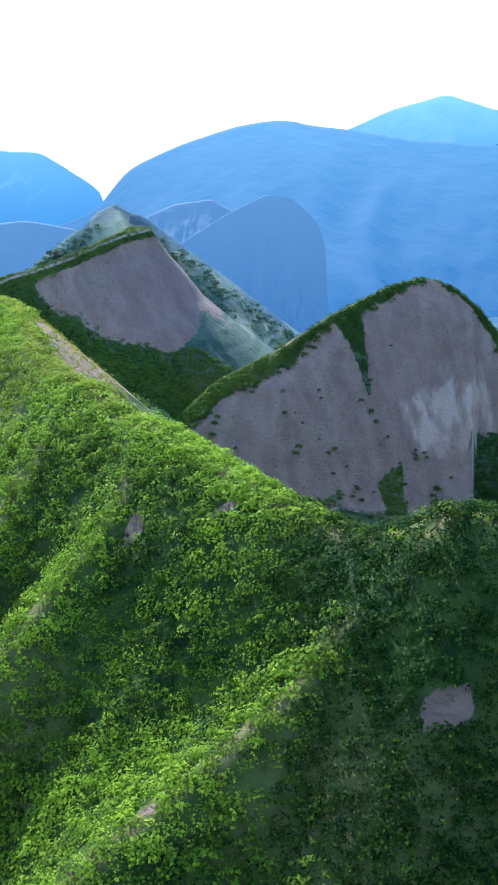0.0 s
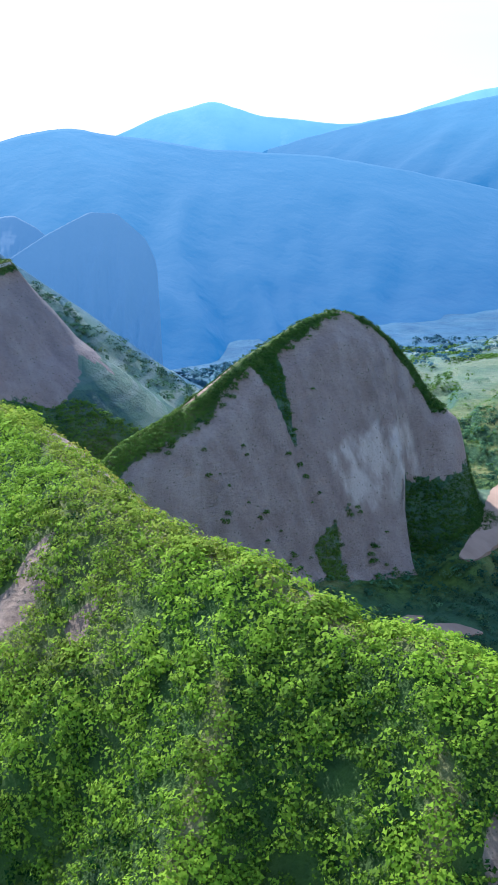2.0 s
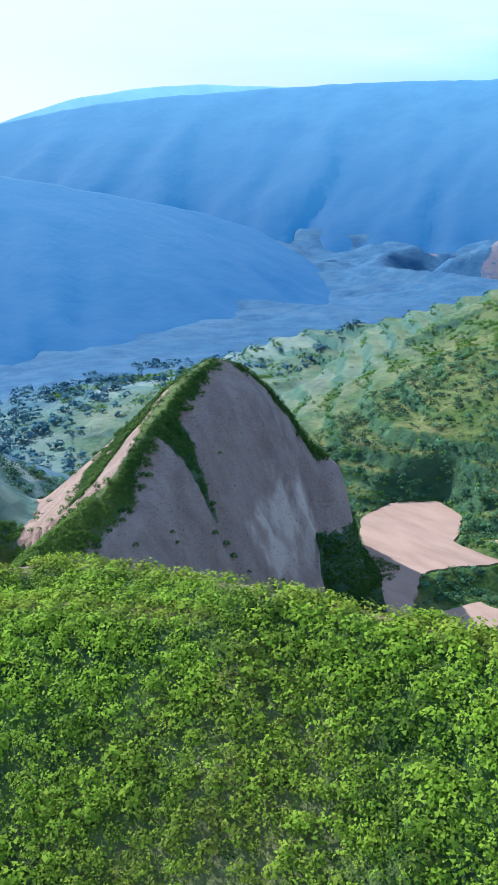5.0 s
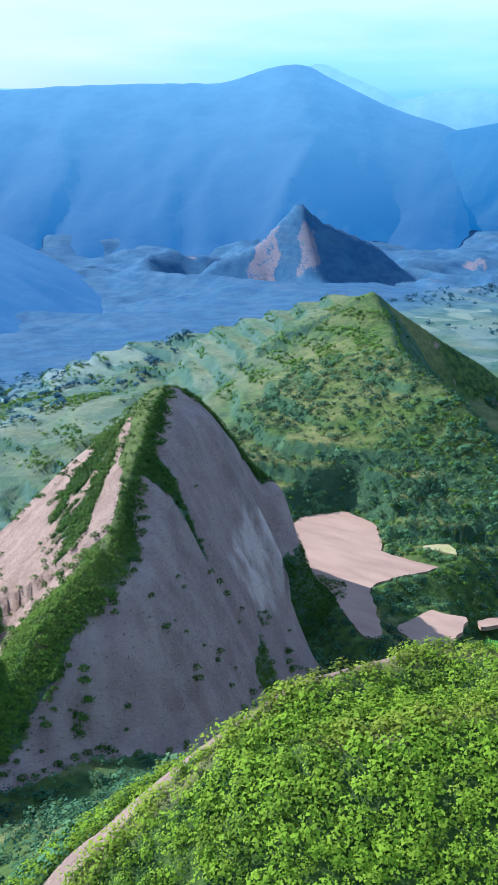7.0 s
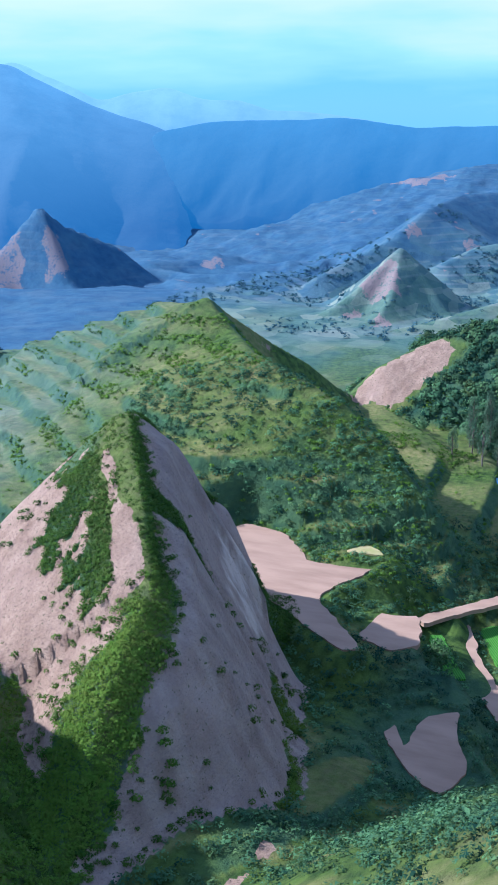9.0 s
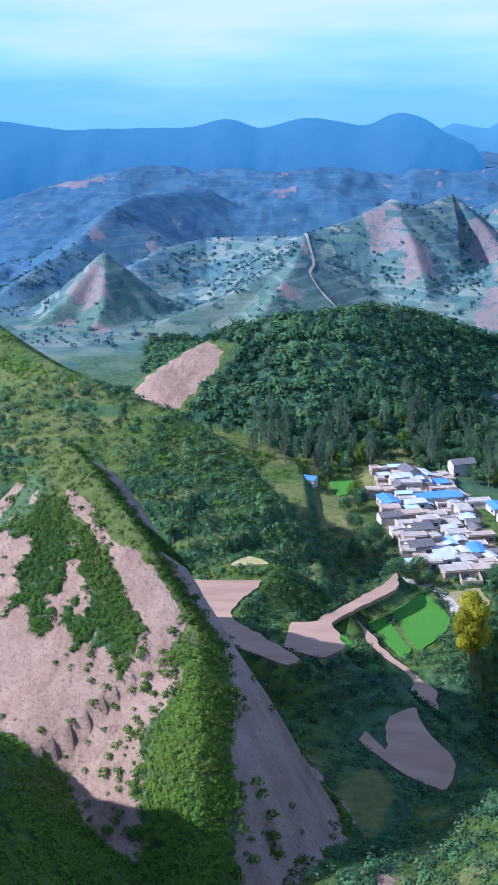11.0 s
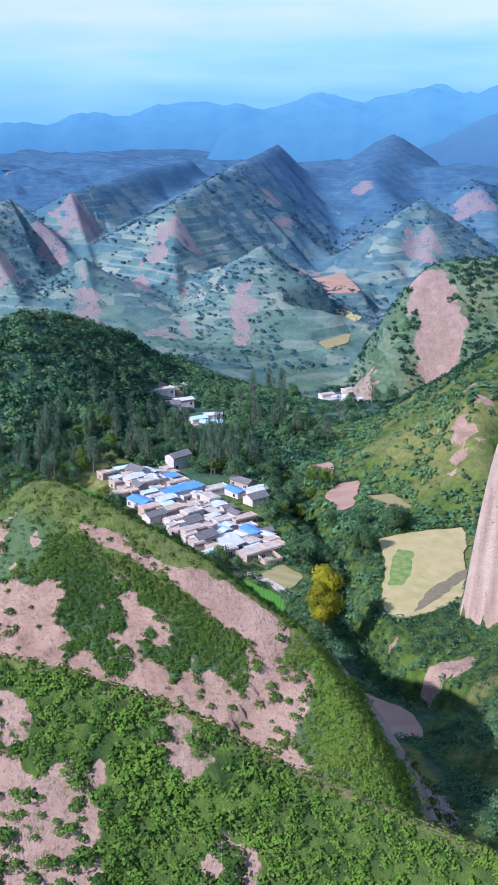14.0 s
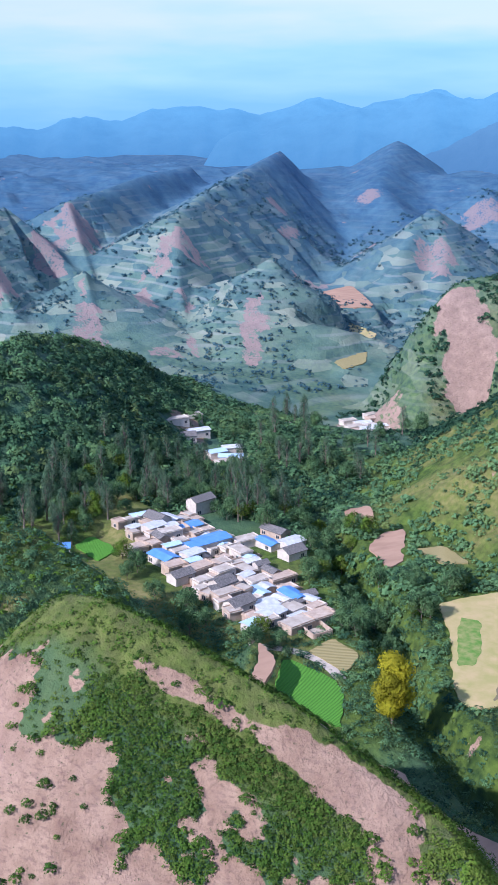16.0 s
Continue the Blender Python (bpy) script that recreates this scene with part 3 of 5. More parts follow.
def ground_cover(x, y, h, which, d, side, run, slope):
    """Bare rock, dry grass, woodland and painted haze, each 0 to 1; and the cliffs' pale streaking and painted
    lightening.
    """
    ragged = fbm(x, y, 13, 5, 41)
    fine = fbm(x, y, 4.5, 4, 43)
    broad = fbm(x, y, 55, 4, 31)

    def on(name):
        return which == NAMES.index(name)

    bare = np.where(which >= 0, step(1.3, 1.7, slope + 0.35 * ragged), 0)
    bare = np.where(on("terrace_hill") | on("terrace_low"), 0, bare)
    dome = on("dome_hill")
    rough_ = 1.1 * ragged + 1.2 * fine + 0.5 * fbm(x, y, 1.8, 2, 44)
    open_ = (d - 8.5 + 5.5 * step(70, 80, run)) / 5 + 0.7 * rough_
    shrubs_a = 1.05 - np.hypot((run - 46 - 0.6 * (d - 12)) / 10.5, (d - 11.5) / 7.0) + 1.05 * rough_
    shrubs_b = 1.0 - np.hypot((run - 68.5) / 8.5, (d - 9.5) / 5.5) + 1.05 * rough_
    band = (0.9 + 1.3 * step(50, 76, run) - np.abs(d - 6.0 + 0.06 * (run - 40))) / 2.0 * step(36, 42, run) * step(90, 82, run) - 1.2 * step(44, 38, run) - 1.2 * step(82, 92, run) + 0.45 * rough_
    bald = np.maximum(np.minimum(open_, -1.8 * np.maximum(shrubs_a, shrubs_b)), band)
    face = step(-0.32, 0.32, bald) * (1 - step(92, 100, run + 4 * ragged) * step(12, 6, d))
    bare = np.where(dome & (side < 0), face, bare)
    cliff = (d - 2.2 - 2.5 * step(72, 95, run)) / 5 + 0.5 * fbm(run, d * 0.22, 11, 4, 12) + 0.25 * fine - 2.6 * step(5.5, 0.5, np.abs(run - 61 - 0.15 * d + 3 * ragged)) * step(-0.6, 0.1, fine + 0.4) - 3.5 * step(34, 42, d + 3 * ragged) - 4.5 * step(1.5, -1.5, h + 2.5 * ragged - np.interp(x, [-30, 20, 34, 46, 60], [26, 24, 23, 32, 31]))
    bare = np.where(dome & (side >= 0), step(-0.3, 0.35, cliff), bare)
    spur = on("spur_ridge")
    bare = np.where(spur & (side < 0), np.maximum(np.maximum(spot(x, y, -53, 377, 9, 6, 40, 1.1, 6), spot(x, y, -52, 361.5, 3.2, 2.0, 40, 1.0, 4)), np.maximum(np.maximum(spot(x, y, -41, 377.5, 4, 2.4, 40, 0.6, 4), spot(x, y, -63, 362, 6, 3.2, 40, 1.1, 5)), step(-0.1, 0.25, (d - 17) / 14 + 0.9 * ragged + 0.4 * fine))) * 0.68, bare)
    bare = np.where(spur & (side >= 0), step(-0.3, 0.35, (26 - d) / 10 + 0.9 * ragged + 0.3 * fine) * step(1.0, 3, d) * step(336, 350, y + 8 * ragged), bare)
    ridge = on("near_ridge")
    bare = np.where(ridge & (side < 0), np.where(y > 120, (0.62 + 0.38 * step(165, 185, y)) * step(0.0, 0.15, (d - 2.0 + 1.2 * step(175, 195, y)) / 6 + (0.7 - 0.5 * step(175, 195, y)) * fine) * step(17 + 12 * step(175, 195, y), 10 + 12 * step(175, 195, y), d + 4 * ragged), 0), bare)
    bare = np.where(on("cone_hill"), 0, bare)
    patches = 0
    for px, py, rx, ry, turn in ((-40, 141.5, 4.4, 2.4, -25), (-36.6, 144.6, 3.2, 0.8, 45), (-33, 134.8, 2.2, 0.9, 25), (13.6, 70.6, 2.2, 1.3, 0), (9, 60.5, 3.4, 1.0, 10),
                                 (-11.5, 101, 0.9, 1.3, 0), (-2.5, 97, 1.3, 0.9, 0), (-8, 70, 1.2, 0.8, 0)):
        patches = np.maximum(patches, spot(x, y, px, py, rx, ry, turn, 0.5, 2.5))
    bare = np.where((ridge & (side > 0)) | on("near_knob") | on("rib_east") | on("rib_middle") | on("rib_west"), patches, bare)
    hollow = np.maximum(spot(x, y, 436, 2, 9, 15, -38, 0.3), np.maximum(spot(x, y, 422, 7, 15, 13, 0, 0.45), spot(x, y, 412, 3, 9, 9, 6, 0.4)))
    bare = np.where(on("bare_hill"), hollow, bare)
    bare = np.where(on("rock_tower"), step(-0.05, 0.1, 0.55 + 0.7 * ragged), bare)
    bare = np.where(on("south_ridge"), step(-0.1, 0.2, 0.8 * ragged + 0.4 * fine + 0.3 * step(14, 6, d) - 0.52) * 0.8, bare)
    # Bare pink faces of the far hills.
    far = x > 520
    bare = np.where(far, 0, bare)
    for px, py, rx, ry, turn in ((678, 157, 38, 10, -14), (722, 95, 20, 8, -15), (891, 99, 32, 25, -2), (765, 67, 13, 7, 0), (779, 41, 16, 17, -13), (928, -125, 10, 12, 0), (834, -102, 12, 9, -27),
                                 (895, -120, 15, 8, 126), (631, 44, 20, 11, -22), (600, 60, 17, 6, -25), (630, 94, 17, 5, -16), (767, -211, 26, 17, -30), (899, -365, 20, 26, -20), (1019, -299, 16, 22, -24),
                                 (776, 231, 24, 18, -5), (738, 208, 27, 14, 0), (838, 140, 24, 13, -8), (720, 299, 12, 4, -4), (633, 309, 12, 7, 81), (638, 453, 19, 14, 8), (604, 467, 8, 8, 30), (574, 438, 14, 6, 12),
                                 (885, 497, 18, 9, -4), (1195, 327, 12, 18, 67), (1270, 586, 20, 34, 0), (660, 800, 26, 12, 34), (670, 757, 19, 9, 47), (888, 709, 12, 12, 27), (615, 118, 9, 12, -21)):
        bare = np.maximum(bare, 0.60 * spot(x, y, px, py, rx * 1.05, ry * 1.05, turn, 0.8, 12.0, 5) * far)
    bare = np.where(on("forest_hill"), 0, bare)
    bare = np.where(on("forest_hill") & (side < 0), spot(x, y, 341, 360, 25, 12, -58, 0.25), bare)
    bare = np.maximum(bare, step(0.48, 0.6, fbm(x, y, 22, 4, 71)) * step(560, 640, x) * 0.6)
    eroded = step(0.2, 0.4, ragged) * step(60, 75, x) * step(112, 98, x) * step(215, 222, y) * step(248, 240, y)
    bare = np.maximum(bare, eroded)
    for px, py, rx, ry, turn in ((-27, 306, 7, 2.2, -40), (-31, 292.5, 3.5, 1.6, -20), (-25, 287, 4.5, 1.4, -10), (-14, 286.5, 3, 1.3, 0)):
        bare = np.maximum(bare, 0.8 * spot(x, y, px, py, rx, ry, turn, 0.6, 3.0))
    meadow = np.maximum(np.maximum(spot(x, y, 22, 287, 17, 5.5, -12, 0.4), spot(x, y, 3, 296, 8, 3, -25, 0.4)), spot(x, y, -20, 302, 9, 3, -30, 0.4))
    hamlet = np.maximum(spot(x, y, 228, 250, 58, 19, 3, 0.25), np.maximum(spot(x, y, 438, 62, 26, 20, -40, 0.3), np.maximum(spot(x, y, 402, 191, 14, 8, 0, 0.3), spot(x, y, 364, 187, 13, 8, 0, 0.3))))
    bare = np.maximum(bare, 0.56 * hamlet)
    dry = step(0.05, 0.5, fbm(x, y, 30, 4, 51)) * 0.6
    dry = np.maximum(dry, np.where(ridge | on("near_knob") | on("rib_east") | on("rib_middle") | on("rib_west"), step(1.5, 0.4, d) + 0.7 * step(0.2, 0.5, fbm(x, y, 17, 3, 52)) * step(104, 126, y), 0))
    dry = np.maximum(dry, np.where(on("terrace_hill") | on("terrace_low"), 0.34 + 0.8 * ragged, 0))
    dry = np.maximum(dry, np.where(dome & (side < 0), step(17, 5, d) * 0.28 * step(100, 80, run), 0))
    dry = np.maximum(dry, np.where(spur, step(1.2, 0.3, d), 0))
    dry = np.maximum(dry, np.where(on("south_ridge"), 0.05 + 0.5 * ragged, 0))
    farmed = on("terrace_hill") | on("terrace_low") | on("south_ridge")
    dry = np.where(farmed & ~on("south_ridge"), dry * step(0.75, 0.4, slope), dry)
    wood = np.where(on("forest_hill"), 1.0, 0.0) * (1 - spot(x, y, 341, 361, 30, 16, -58, 0.3)) * step(372, 352, y + 0.3 * (x - 340)) * step(5, 9, np.hypot((x - 424) / 1.6, y - 257))
    wood = np.maximum(wood, step(0.25, -0.1, fbm(x, y, 60, 3, 61)) * step(235, 270, x) * step(650, 590, x) * (which < 0))
    wood = np.maximum(wood, (which < 0) * step(-40, -20, x) * step(110, 90, x) * step(300, 285, y) * step(240, 250, y) * 0.8)
    wood = np.maximum(wood, np.where(farmed & ~on("south_ridge"), 0.75 * step(0.55, 0.95, slope), 0))
    wood = np.maximum(wood, np.where(dome & (side < 0), 0.75 * np.maximum(step(7, 11, d + 4 * ragged), step(84, 92, run + 5 * ragged)), 0))
    wood = wood * (1 - np.maximum(meadow, hamlet))
    dry = np.maximum(dry, 0.5 * meadow)
    # Painted haze, stronger with distance from the near hills.
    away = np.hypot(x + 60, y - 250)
    haze_tint = np.maximum(0.7 * step(360, 800, away) + 0.3 * step(800, 1250, away + 250 * step(300, 700, y)), 0.85 * step(385, 430, y) * step(120, 60, x))
    haze_tint = np.maximum(haze_tint, 0.25 * step(400, 480, y) + 0.75 * step(500, 640, y))
    # The same haze is painted on the shaded spur, cone and dome cliff.
    haze_tint = np.maximum(haze_tint, np.where(spur & (side >= 0), 0.55 * step(1.5, 5, d) * step(335, 355, y), 0))
    haze_tint = np.maximum(haze_tint, np.where(on("cone_hill"), 0.6, 0))
    haze_tint = np.maximum(haze_tint, np.where(dome & (side >= 0), 0.28 * step(2, 6, d), 0))
    u = (x - 50) * 0.86 + (y - 321) * 0.5
    arch = np.minimum((u + 7) / 5, (29 - u) / 5)
    arch = np.minimum(arch, np.minimum((h - 29) / 4, (50 - 0.2 * np.abs(u - 14) - h) / 5))
    pale = np.where(dome & (side > 0), step(-0.1, 0.25, 0.9 * arch + 0.6 * fbm(u, h * 0.03, 4.0, 3, 66) - 0.1), 0)
    # Shaded dome and spur cliffs lightened in colour, in place of bright haze.
    pale = np.where((dome & (side > 0)) | (spur & (side >= 0)), np.maximum(pale, 0.2 + 0.35 * fbm(run, d * 0.08, 4, 4, 67)), pale)
    pale = np.where(on("rock_tower"), 0.65, pale)
    return np.clip(np.stack([bare, dry, wood, haze_tint], -1), 0, 1), pale


LAND = {}


def build_ground():
    gx = spaced((-4500, -800, 300), (-800, -150, 40), (-150, -110, 4), (-110, 110, 0.95), (110, 290, 1.7), (290, 520, 3.0), (520, 960, 5.0), (960, 1700, 10), (1700, 4700, 120))
    gy = spaced((-4500, -800, 250), (-800, -250, 14), (-250, 50, 5), (50, 130, 1.0), (130, 280, 1.3), (280, 385, 0.9), (385, 470, 1.8), (470, 640, 3.0), (640, 1000, 7), (1000, 1700, 16), (1700, 4700, 150))
    x, y = np.meshgrid(gx, gy, indexing="ij")
    shape = x.shape
    x, y = x.ravel(), y.ravel()
    h, which, d, side, run = relief(x, y)
    hh = h.reshape(shape)
    sx, sy = np.gradient(hh, gx, gy)
    slope = np.hypot(sx, sy).ravel()
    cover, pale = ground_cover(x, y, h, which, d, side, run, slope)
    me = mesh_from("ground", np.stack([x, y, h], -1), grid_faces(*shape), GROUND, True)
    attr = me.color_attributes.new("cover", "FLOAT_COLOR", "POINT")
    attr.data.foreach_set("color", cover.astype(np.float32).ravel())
    attr = me.attributes.new("streaks_and_lift", "FLOAT", "POINT")
    attr.data.foreach_set("value", pale.astype(np.float32))
    LAND.update(gx=gx, gy=gy, h=hh, sx=sx, sy=sy, which=which.reshape(shape), d=d.reshape(shape), side=side.reshape(shape), run=run.reshape(shape), cover=cover.reshape(*shape, 4))
    tagged(new("ground", me), "steep green scrub hills with bare pink sandstone faces round a narrow farmed valley", "ground", kind="structure")


build_ground()


def mountain(pts, material, label, foot=0, front=0.26, back=0.5, rough=0.16, seed=1, bend=1.2, ends=0.14, jag=0.03):
    """A far range: a ribbed ridge along a skyline, falling away at both ends."""
    p = np.array(pts, float)
    run = np.concatenate([[0], np.cumsum(np.hypot(*np.diff(p[:, :2], axis=0).T))])
    s = np.linspace(0, run[-1], 150)
    cx, cy, cz = (np.interp(s, run, p[:, k]) for k in range(3))
    smooth = np.convolve(np.pad(cz, 2, "edge"), np.ones(5) / 5, "valid")
    cz = foot - 12 + (smooth - foot + 12) * step(0, ends, s / run[-1]) * step(1, 1 - ends, s / run[-1])
    tx, ty = np.gradient(cx), np.gradient(cy)
    tx, ty = (np.convolve(np.pad(a, 12, "edge"), np.ones(25) / 25, "valid") for a in (tx, ty))
    length = np.hypot(tx, ty)
    nx, ny = -ty / length, tx / length
    scale = run[-1] / 20
    cz = cz + jag * scale * (fbm(s, s * 0, scale * 0.6, 5, seed) + 0.5 * np.abs(fbm(s, s * 0, scale * 0.35, 3, seed + 5)))
    verts = []
    rows = np.concatenate([-np.linspace(1, 0, 44) ** 1.2, np.linspace(0.08, 1, 10)])
    for k in rows:
        reach = (cz - foot) / (front if k < 0 else back) + 5
        rib = rough * 2.6 * (np.abs(fbm(s + 0.25 * abs(k) * reach, abs(k) * reach * 0.3, scale * 1.3, 5, seed + 3)) - 0.25) * min(1, abs(k) * 5)
        fall = 1 - (1 - np.clip(abs(k) * (1 + rib), 0, 1)) ** bend
        verts.append(np.stack([cx + nx * k * reach, cy + ny * k * reach, cz - (cz - foot) * fall - 14 * (abs(k) > 0.99)], -1))
    verts = np.array(verts)
    me = mesh_from("mountain", verts.reshape(-1, 3), grid_faces(len(rows), len(s)), material, True)
    return tagged(new("backdrop_mountain", me), label, "mountain", kind="structure")


HAZY = "distant wooded mountain range behind the valley, painted hazy blue"
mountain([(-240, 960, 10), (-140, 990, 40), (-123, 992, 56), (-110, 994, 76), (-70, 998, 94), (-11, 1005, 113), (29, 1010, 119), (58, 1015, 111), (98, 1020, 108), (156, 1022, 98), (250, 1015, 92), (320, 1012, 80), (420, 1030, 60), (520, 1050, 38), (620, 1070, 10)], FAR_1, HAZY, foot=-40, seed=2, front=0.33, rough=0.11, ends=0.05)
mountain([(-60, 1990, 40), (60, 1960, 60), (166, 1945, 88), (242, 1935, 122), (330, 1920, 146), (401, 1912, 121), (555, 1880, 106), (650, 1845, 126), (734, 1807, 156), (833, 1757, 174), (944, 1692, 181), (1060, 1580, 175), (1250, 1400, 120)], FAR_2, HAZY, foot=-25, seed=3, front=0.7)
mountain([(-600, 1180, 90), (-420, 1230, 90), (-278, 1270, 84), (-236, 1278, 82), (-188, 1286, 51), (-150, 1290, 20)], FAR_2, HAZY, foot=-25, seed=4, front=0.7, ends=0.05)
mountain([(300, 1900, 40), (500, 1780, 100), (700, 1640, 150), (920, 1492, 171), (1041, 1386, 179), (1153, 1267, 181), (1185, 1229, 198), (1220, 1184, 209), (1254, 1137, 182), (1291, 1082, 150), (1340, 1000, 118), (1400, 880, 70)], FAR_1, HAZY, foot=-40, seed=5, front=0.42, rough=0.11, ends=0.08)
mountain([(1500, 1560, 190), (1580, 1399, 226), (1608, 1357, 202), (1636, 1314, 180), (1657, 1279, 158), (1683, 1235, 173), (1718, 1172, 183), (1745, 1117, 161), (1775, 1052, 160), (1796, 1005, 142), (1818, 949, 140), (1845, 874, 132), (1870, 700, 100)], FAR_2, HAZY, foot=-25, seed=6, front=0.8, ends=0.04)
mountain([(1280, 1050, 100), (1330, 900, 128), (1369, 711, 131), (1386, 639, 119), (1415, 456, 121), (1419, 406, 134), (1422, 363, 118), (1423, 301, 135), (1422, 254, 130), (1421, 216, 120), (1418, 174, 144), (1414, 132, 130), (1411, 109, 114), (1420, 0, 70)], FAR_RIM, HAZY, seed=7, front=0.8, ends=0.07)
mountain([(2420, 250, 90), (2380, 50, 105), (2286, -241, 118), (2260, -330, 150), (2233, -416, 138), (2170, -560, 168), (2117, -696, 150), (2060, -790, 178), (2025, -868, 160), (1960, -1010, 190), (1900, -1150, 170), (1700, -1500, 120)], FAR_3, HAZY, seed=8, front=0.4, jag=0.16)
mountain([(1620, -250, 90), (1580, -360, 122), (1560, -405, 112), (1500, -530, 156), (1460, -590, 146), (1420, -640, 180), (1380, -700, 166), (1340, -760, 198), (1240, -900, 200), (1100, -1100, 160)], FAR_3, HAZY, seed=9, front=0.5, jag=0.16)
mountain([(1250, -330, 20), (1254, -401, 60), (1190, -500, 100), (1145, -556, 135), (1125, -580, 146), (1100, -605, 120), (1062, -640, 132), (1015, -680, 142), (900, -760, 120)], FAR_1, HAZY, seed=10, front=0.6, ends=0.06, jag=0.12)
# Nearer hills, also glowing with painted blue haze.
NEARER = "steep rounded sandstone hill in the distance, painted hazy blue-grey"
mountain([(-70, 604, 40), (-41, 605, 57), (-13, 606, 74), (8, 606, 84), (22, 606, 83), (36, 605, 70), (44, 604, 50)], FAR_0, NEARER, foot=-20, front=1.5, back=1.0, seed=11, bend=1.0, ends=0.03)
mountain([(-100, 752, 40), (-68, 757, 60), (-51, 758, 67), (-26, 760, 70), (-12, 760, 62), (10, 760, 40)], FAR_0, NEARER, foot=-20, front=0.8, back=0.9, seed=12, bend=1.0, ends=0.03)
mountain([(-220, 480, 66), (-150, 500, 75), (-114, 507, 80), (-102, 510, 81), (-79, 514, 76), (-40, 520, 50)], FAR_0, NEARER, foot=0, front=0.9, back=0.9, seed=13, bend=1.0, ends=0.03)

# ---- vegetation ----
rng = np.random.default_rng(7)


def foliage(centres, sizes, per, leaf, tint, flat=0.75, low=-0.15, lean=None):
    """Verts, quads and tints of leafy clumps: quads on the shell of uneven ovals."""
    n = len(centres)
    d = rng.normal(size=(n, per, 3))
    d /= np.linalg.norm(d, axis=2, keepdims=True)
    d[..., 2] = np.where(d[..., 2] < low, -d[..., 2], d[..., 2])
    reach = sizes[:, None, None] * rng.uniform(0.55, 1.08, (n, per, 1))
    p = centres[:, None, :] + d * reach * np.array([1, 1, flat])
    normal = d + rng.normal(scale=0.55, size=d.shape) if lean is None else 0.7 * d + 0.75 * lean[:, None, :] + rng.normal(scale=0.42, size=d.shape)
    normal /= np.linalg.norm(normal, axis=2, keepdims=True)
    a = np.cross(normal, rng.normal(size=d.shape))
    a /= np.linalg.norm(a, axis=2, keepdims=True)
    b = np.cross(normal, a)
    half = (leaf[:, None, None] if isinstance(leaf, np.ndarray) else leaf) * rng.uniform(0.6, 1.25, (n, per, 1))
    a, b = a * half, b * half
    v = np.stack([p - a - 0.5 * b, p + a - 0.55 * b, p + 1.1 * b], 2).reshape(-1, 3)
    f = np.arange(len(v)).reshape(-1, 3)
    t = np.repeat(np.concatenate([tint, np.zeros((n, 2))], 1)[:, :4], per * 3, 0)
    round_ = d + 0.35 * normal + (0.35 * lean[:, None, :] if lean is not None else np.array([0, 0, 0.25]))
    round_ /= np.linalg.norm(round_, axis=2, keepdims=True)
    return v, f, t, np.repeat(round_.reshape(-1, 3), 3, 0)


def leaf_mesh(name, v, f, t, normals, material):
    """Leaves as small blades, shaded as the rounded clump that they form."""
    me = mesh_from(name, v, f, material)
    me.attributes.new("custom_normal", "FLOAT_VECTOR", "POINT").data.foreach_set("vector", normals.astype(np.float32).ravel())
    attr = me.color_attributes.new("tint", "FLOAT_COLOR", "POINT")
    attr.data.foreach_set("color", t.astype(np.float32).ravel())
    return me


def clear_of_plots(x, y, gap=1.0):
    free = np.ones(x.shape, bool)
    for name, z, outline in PLOTS:
        free &= edge_distance(x, y, outline) > gap
    return free


def clear_of_hamlets(x, y):
    free = np.ones(x.shape, bool)
    for a, b, reach in ((438, 62, 34), (412, 74, 15), (394, 192, 16), (366, 187, 14), (404, 92, 24)):
        free &= np.hypot(x - a, y - b) > reach
    return free


def land_height(x, y):
    """Height of the ground sheet, its grid cell and the place in it."""
    gx, gy, h = LAND["gx"], LAND["gy"], LAND["h"]
    i = np.clip(np.searchsorted(gx, x) - 1, 0, len(gx) - 2)
    j = np.clip(np.searchsorted(gy, y) - 1, 0, len(gy) - 2)
    u, v = (x - gx[i]) / (gx[i + 1] - gx[i]), (y - gy[j]) / (gy[j + 1] - gy[j])
    z = (h[i, j] * (1 - u) + h[i + 1, j] * u) * (1 - v) + (h[i, j + 1] * (1 - u) + h[i + 1, j + 1] * u) * v
    return z, i + (u > 0.5), j + (v > 0.5)


def sites(x0, x1, y0, y1, count):
    x, y = rng.uniform(x0, x1, count), rng.uniform(y0, y1, count)
    h, i, j = land_height(x, y)
    sx, sy = LAND["sx"][i, j], LAND["sy"][i, j]
    lean = np.stack([-sx, -sy, np.ones_like(sx)], -1) / np.sqrt(1 + sx ** 2 + sy ** 2)[:, None]
    return x, y, h, LAND["which"][i, j], LAND["d"][i, j], LAND["side"][i, j], LAND["run"][i, j], LAND["cover"][i, j], lean


def on(which, *names):
    return np.isin(which, [NAMES.index(n) for n in names])


def scatter(name, label, box, count, keep, size, per, leaf, material, tint, sink=0.1, flat=0.75):
    """Clumps strewn over a stretch of ground where keep() allows."""
    x, y, h, which, d, side, run, cover, lean = sites(*box, count)
    ok = keep(x, y, h, which, d, side, run, cover)
    x, y, h, d, cover, lean = x[ok], y[ok], h[ok], d[ok], cover[ok], lean[ok]
    s = rng.uniform(*size, len(x)) * (1 + 0.25 * fbm(x, y, 6, 2, 99))
    c = np.stack([x, y, h - sink], -1) + lean * (0.42 * s)[:, None]
    v, f, t, n = foliage(c, s, per, leaf * s, tint(x, y, d, cover), flat, -0.15, lean)
    return tagged(new(name, leaf_mesh(name, v, f, t, n, material)), label, "shrubs", kind="stuff")


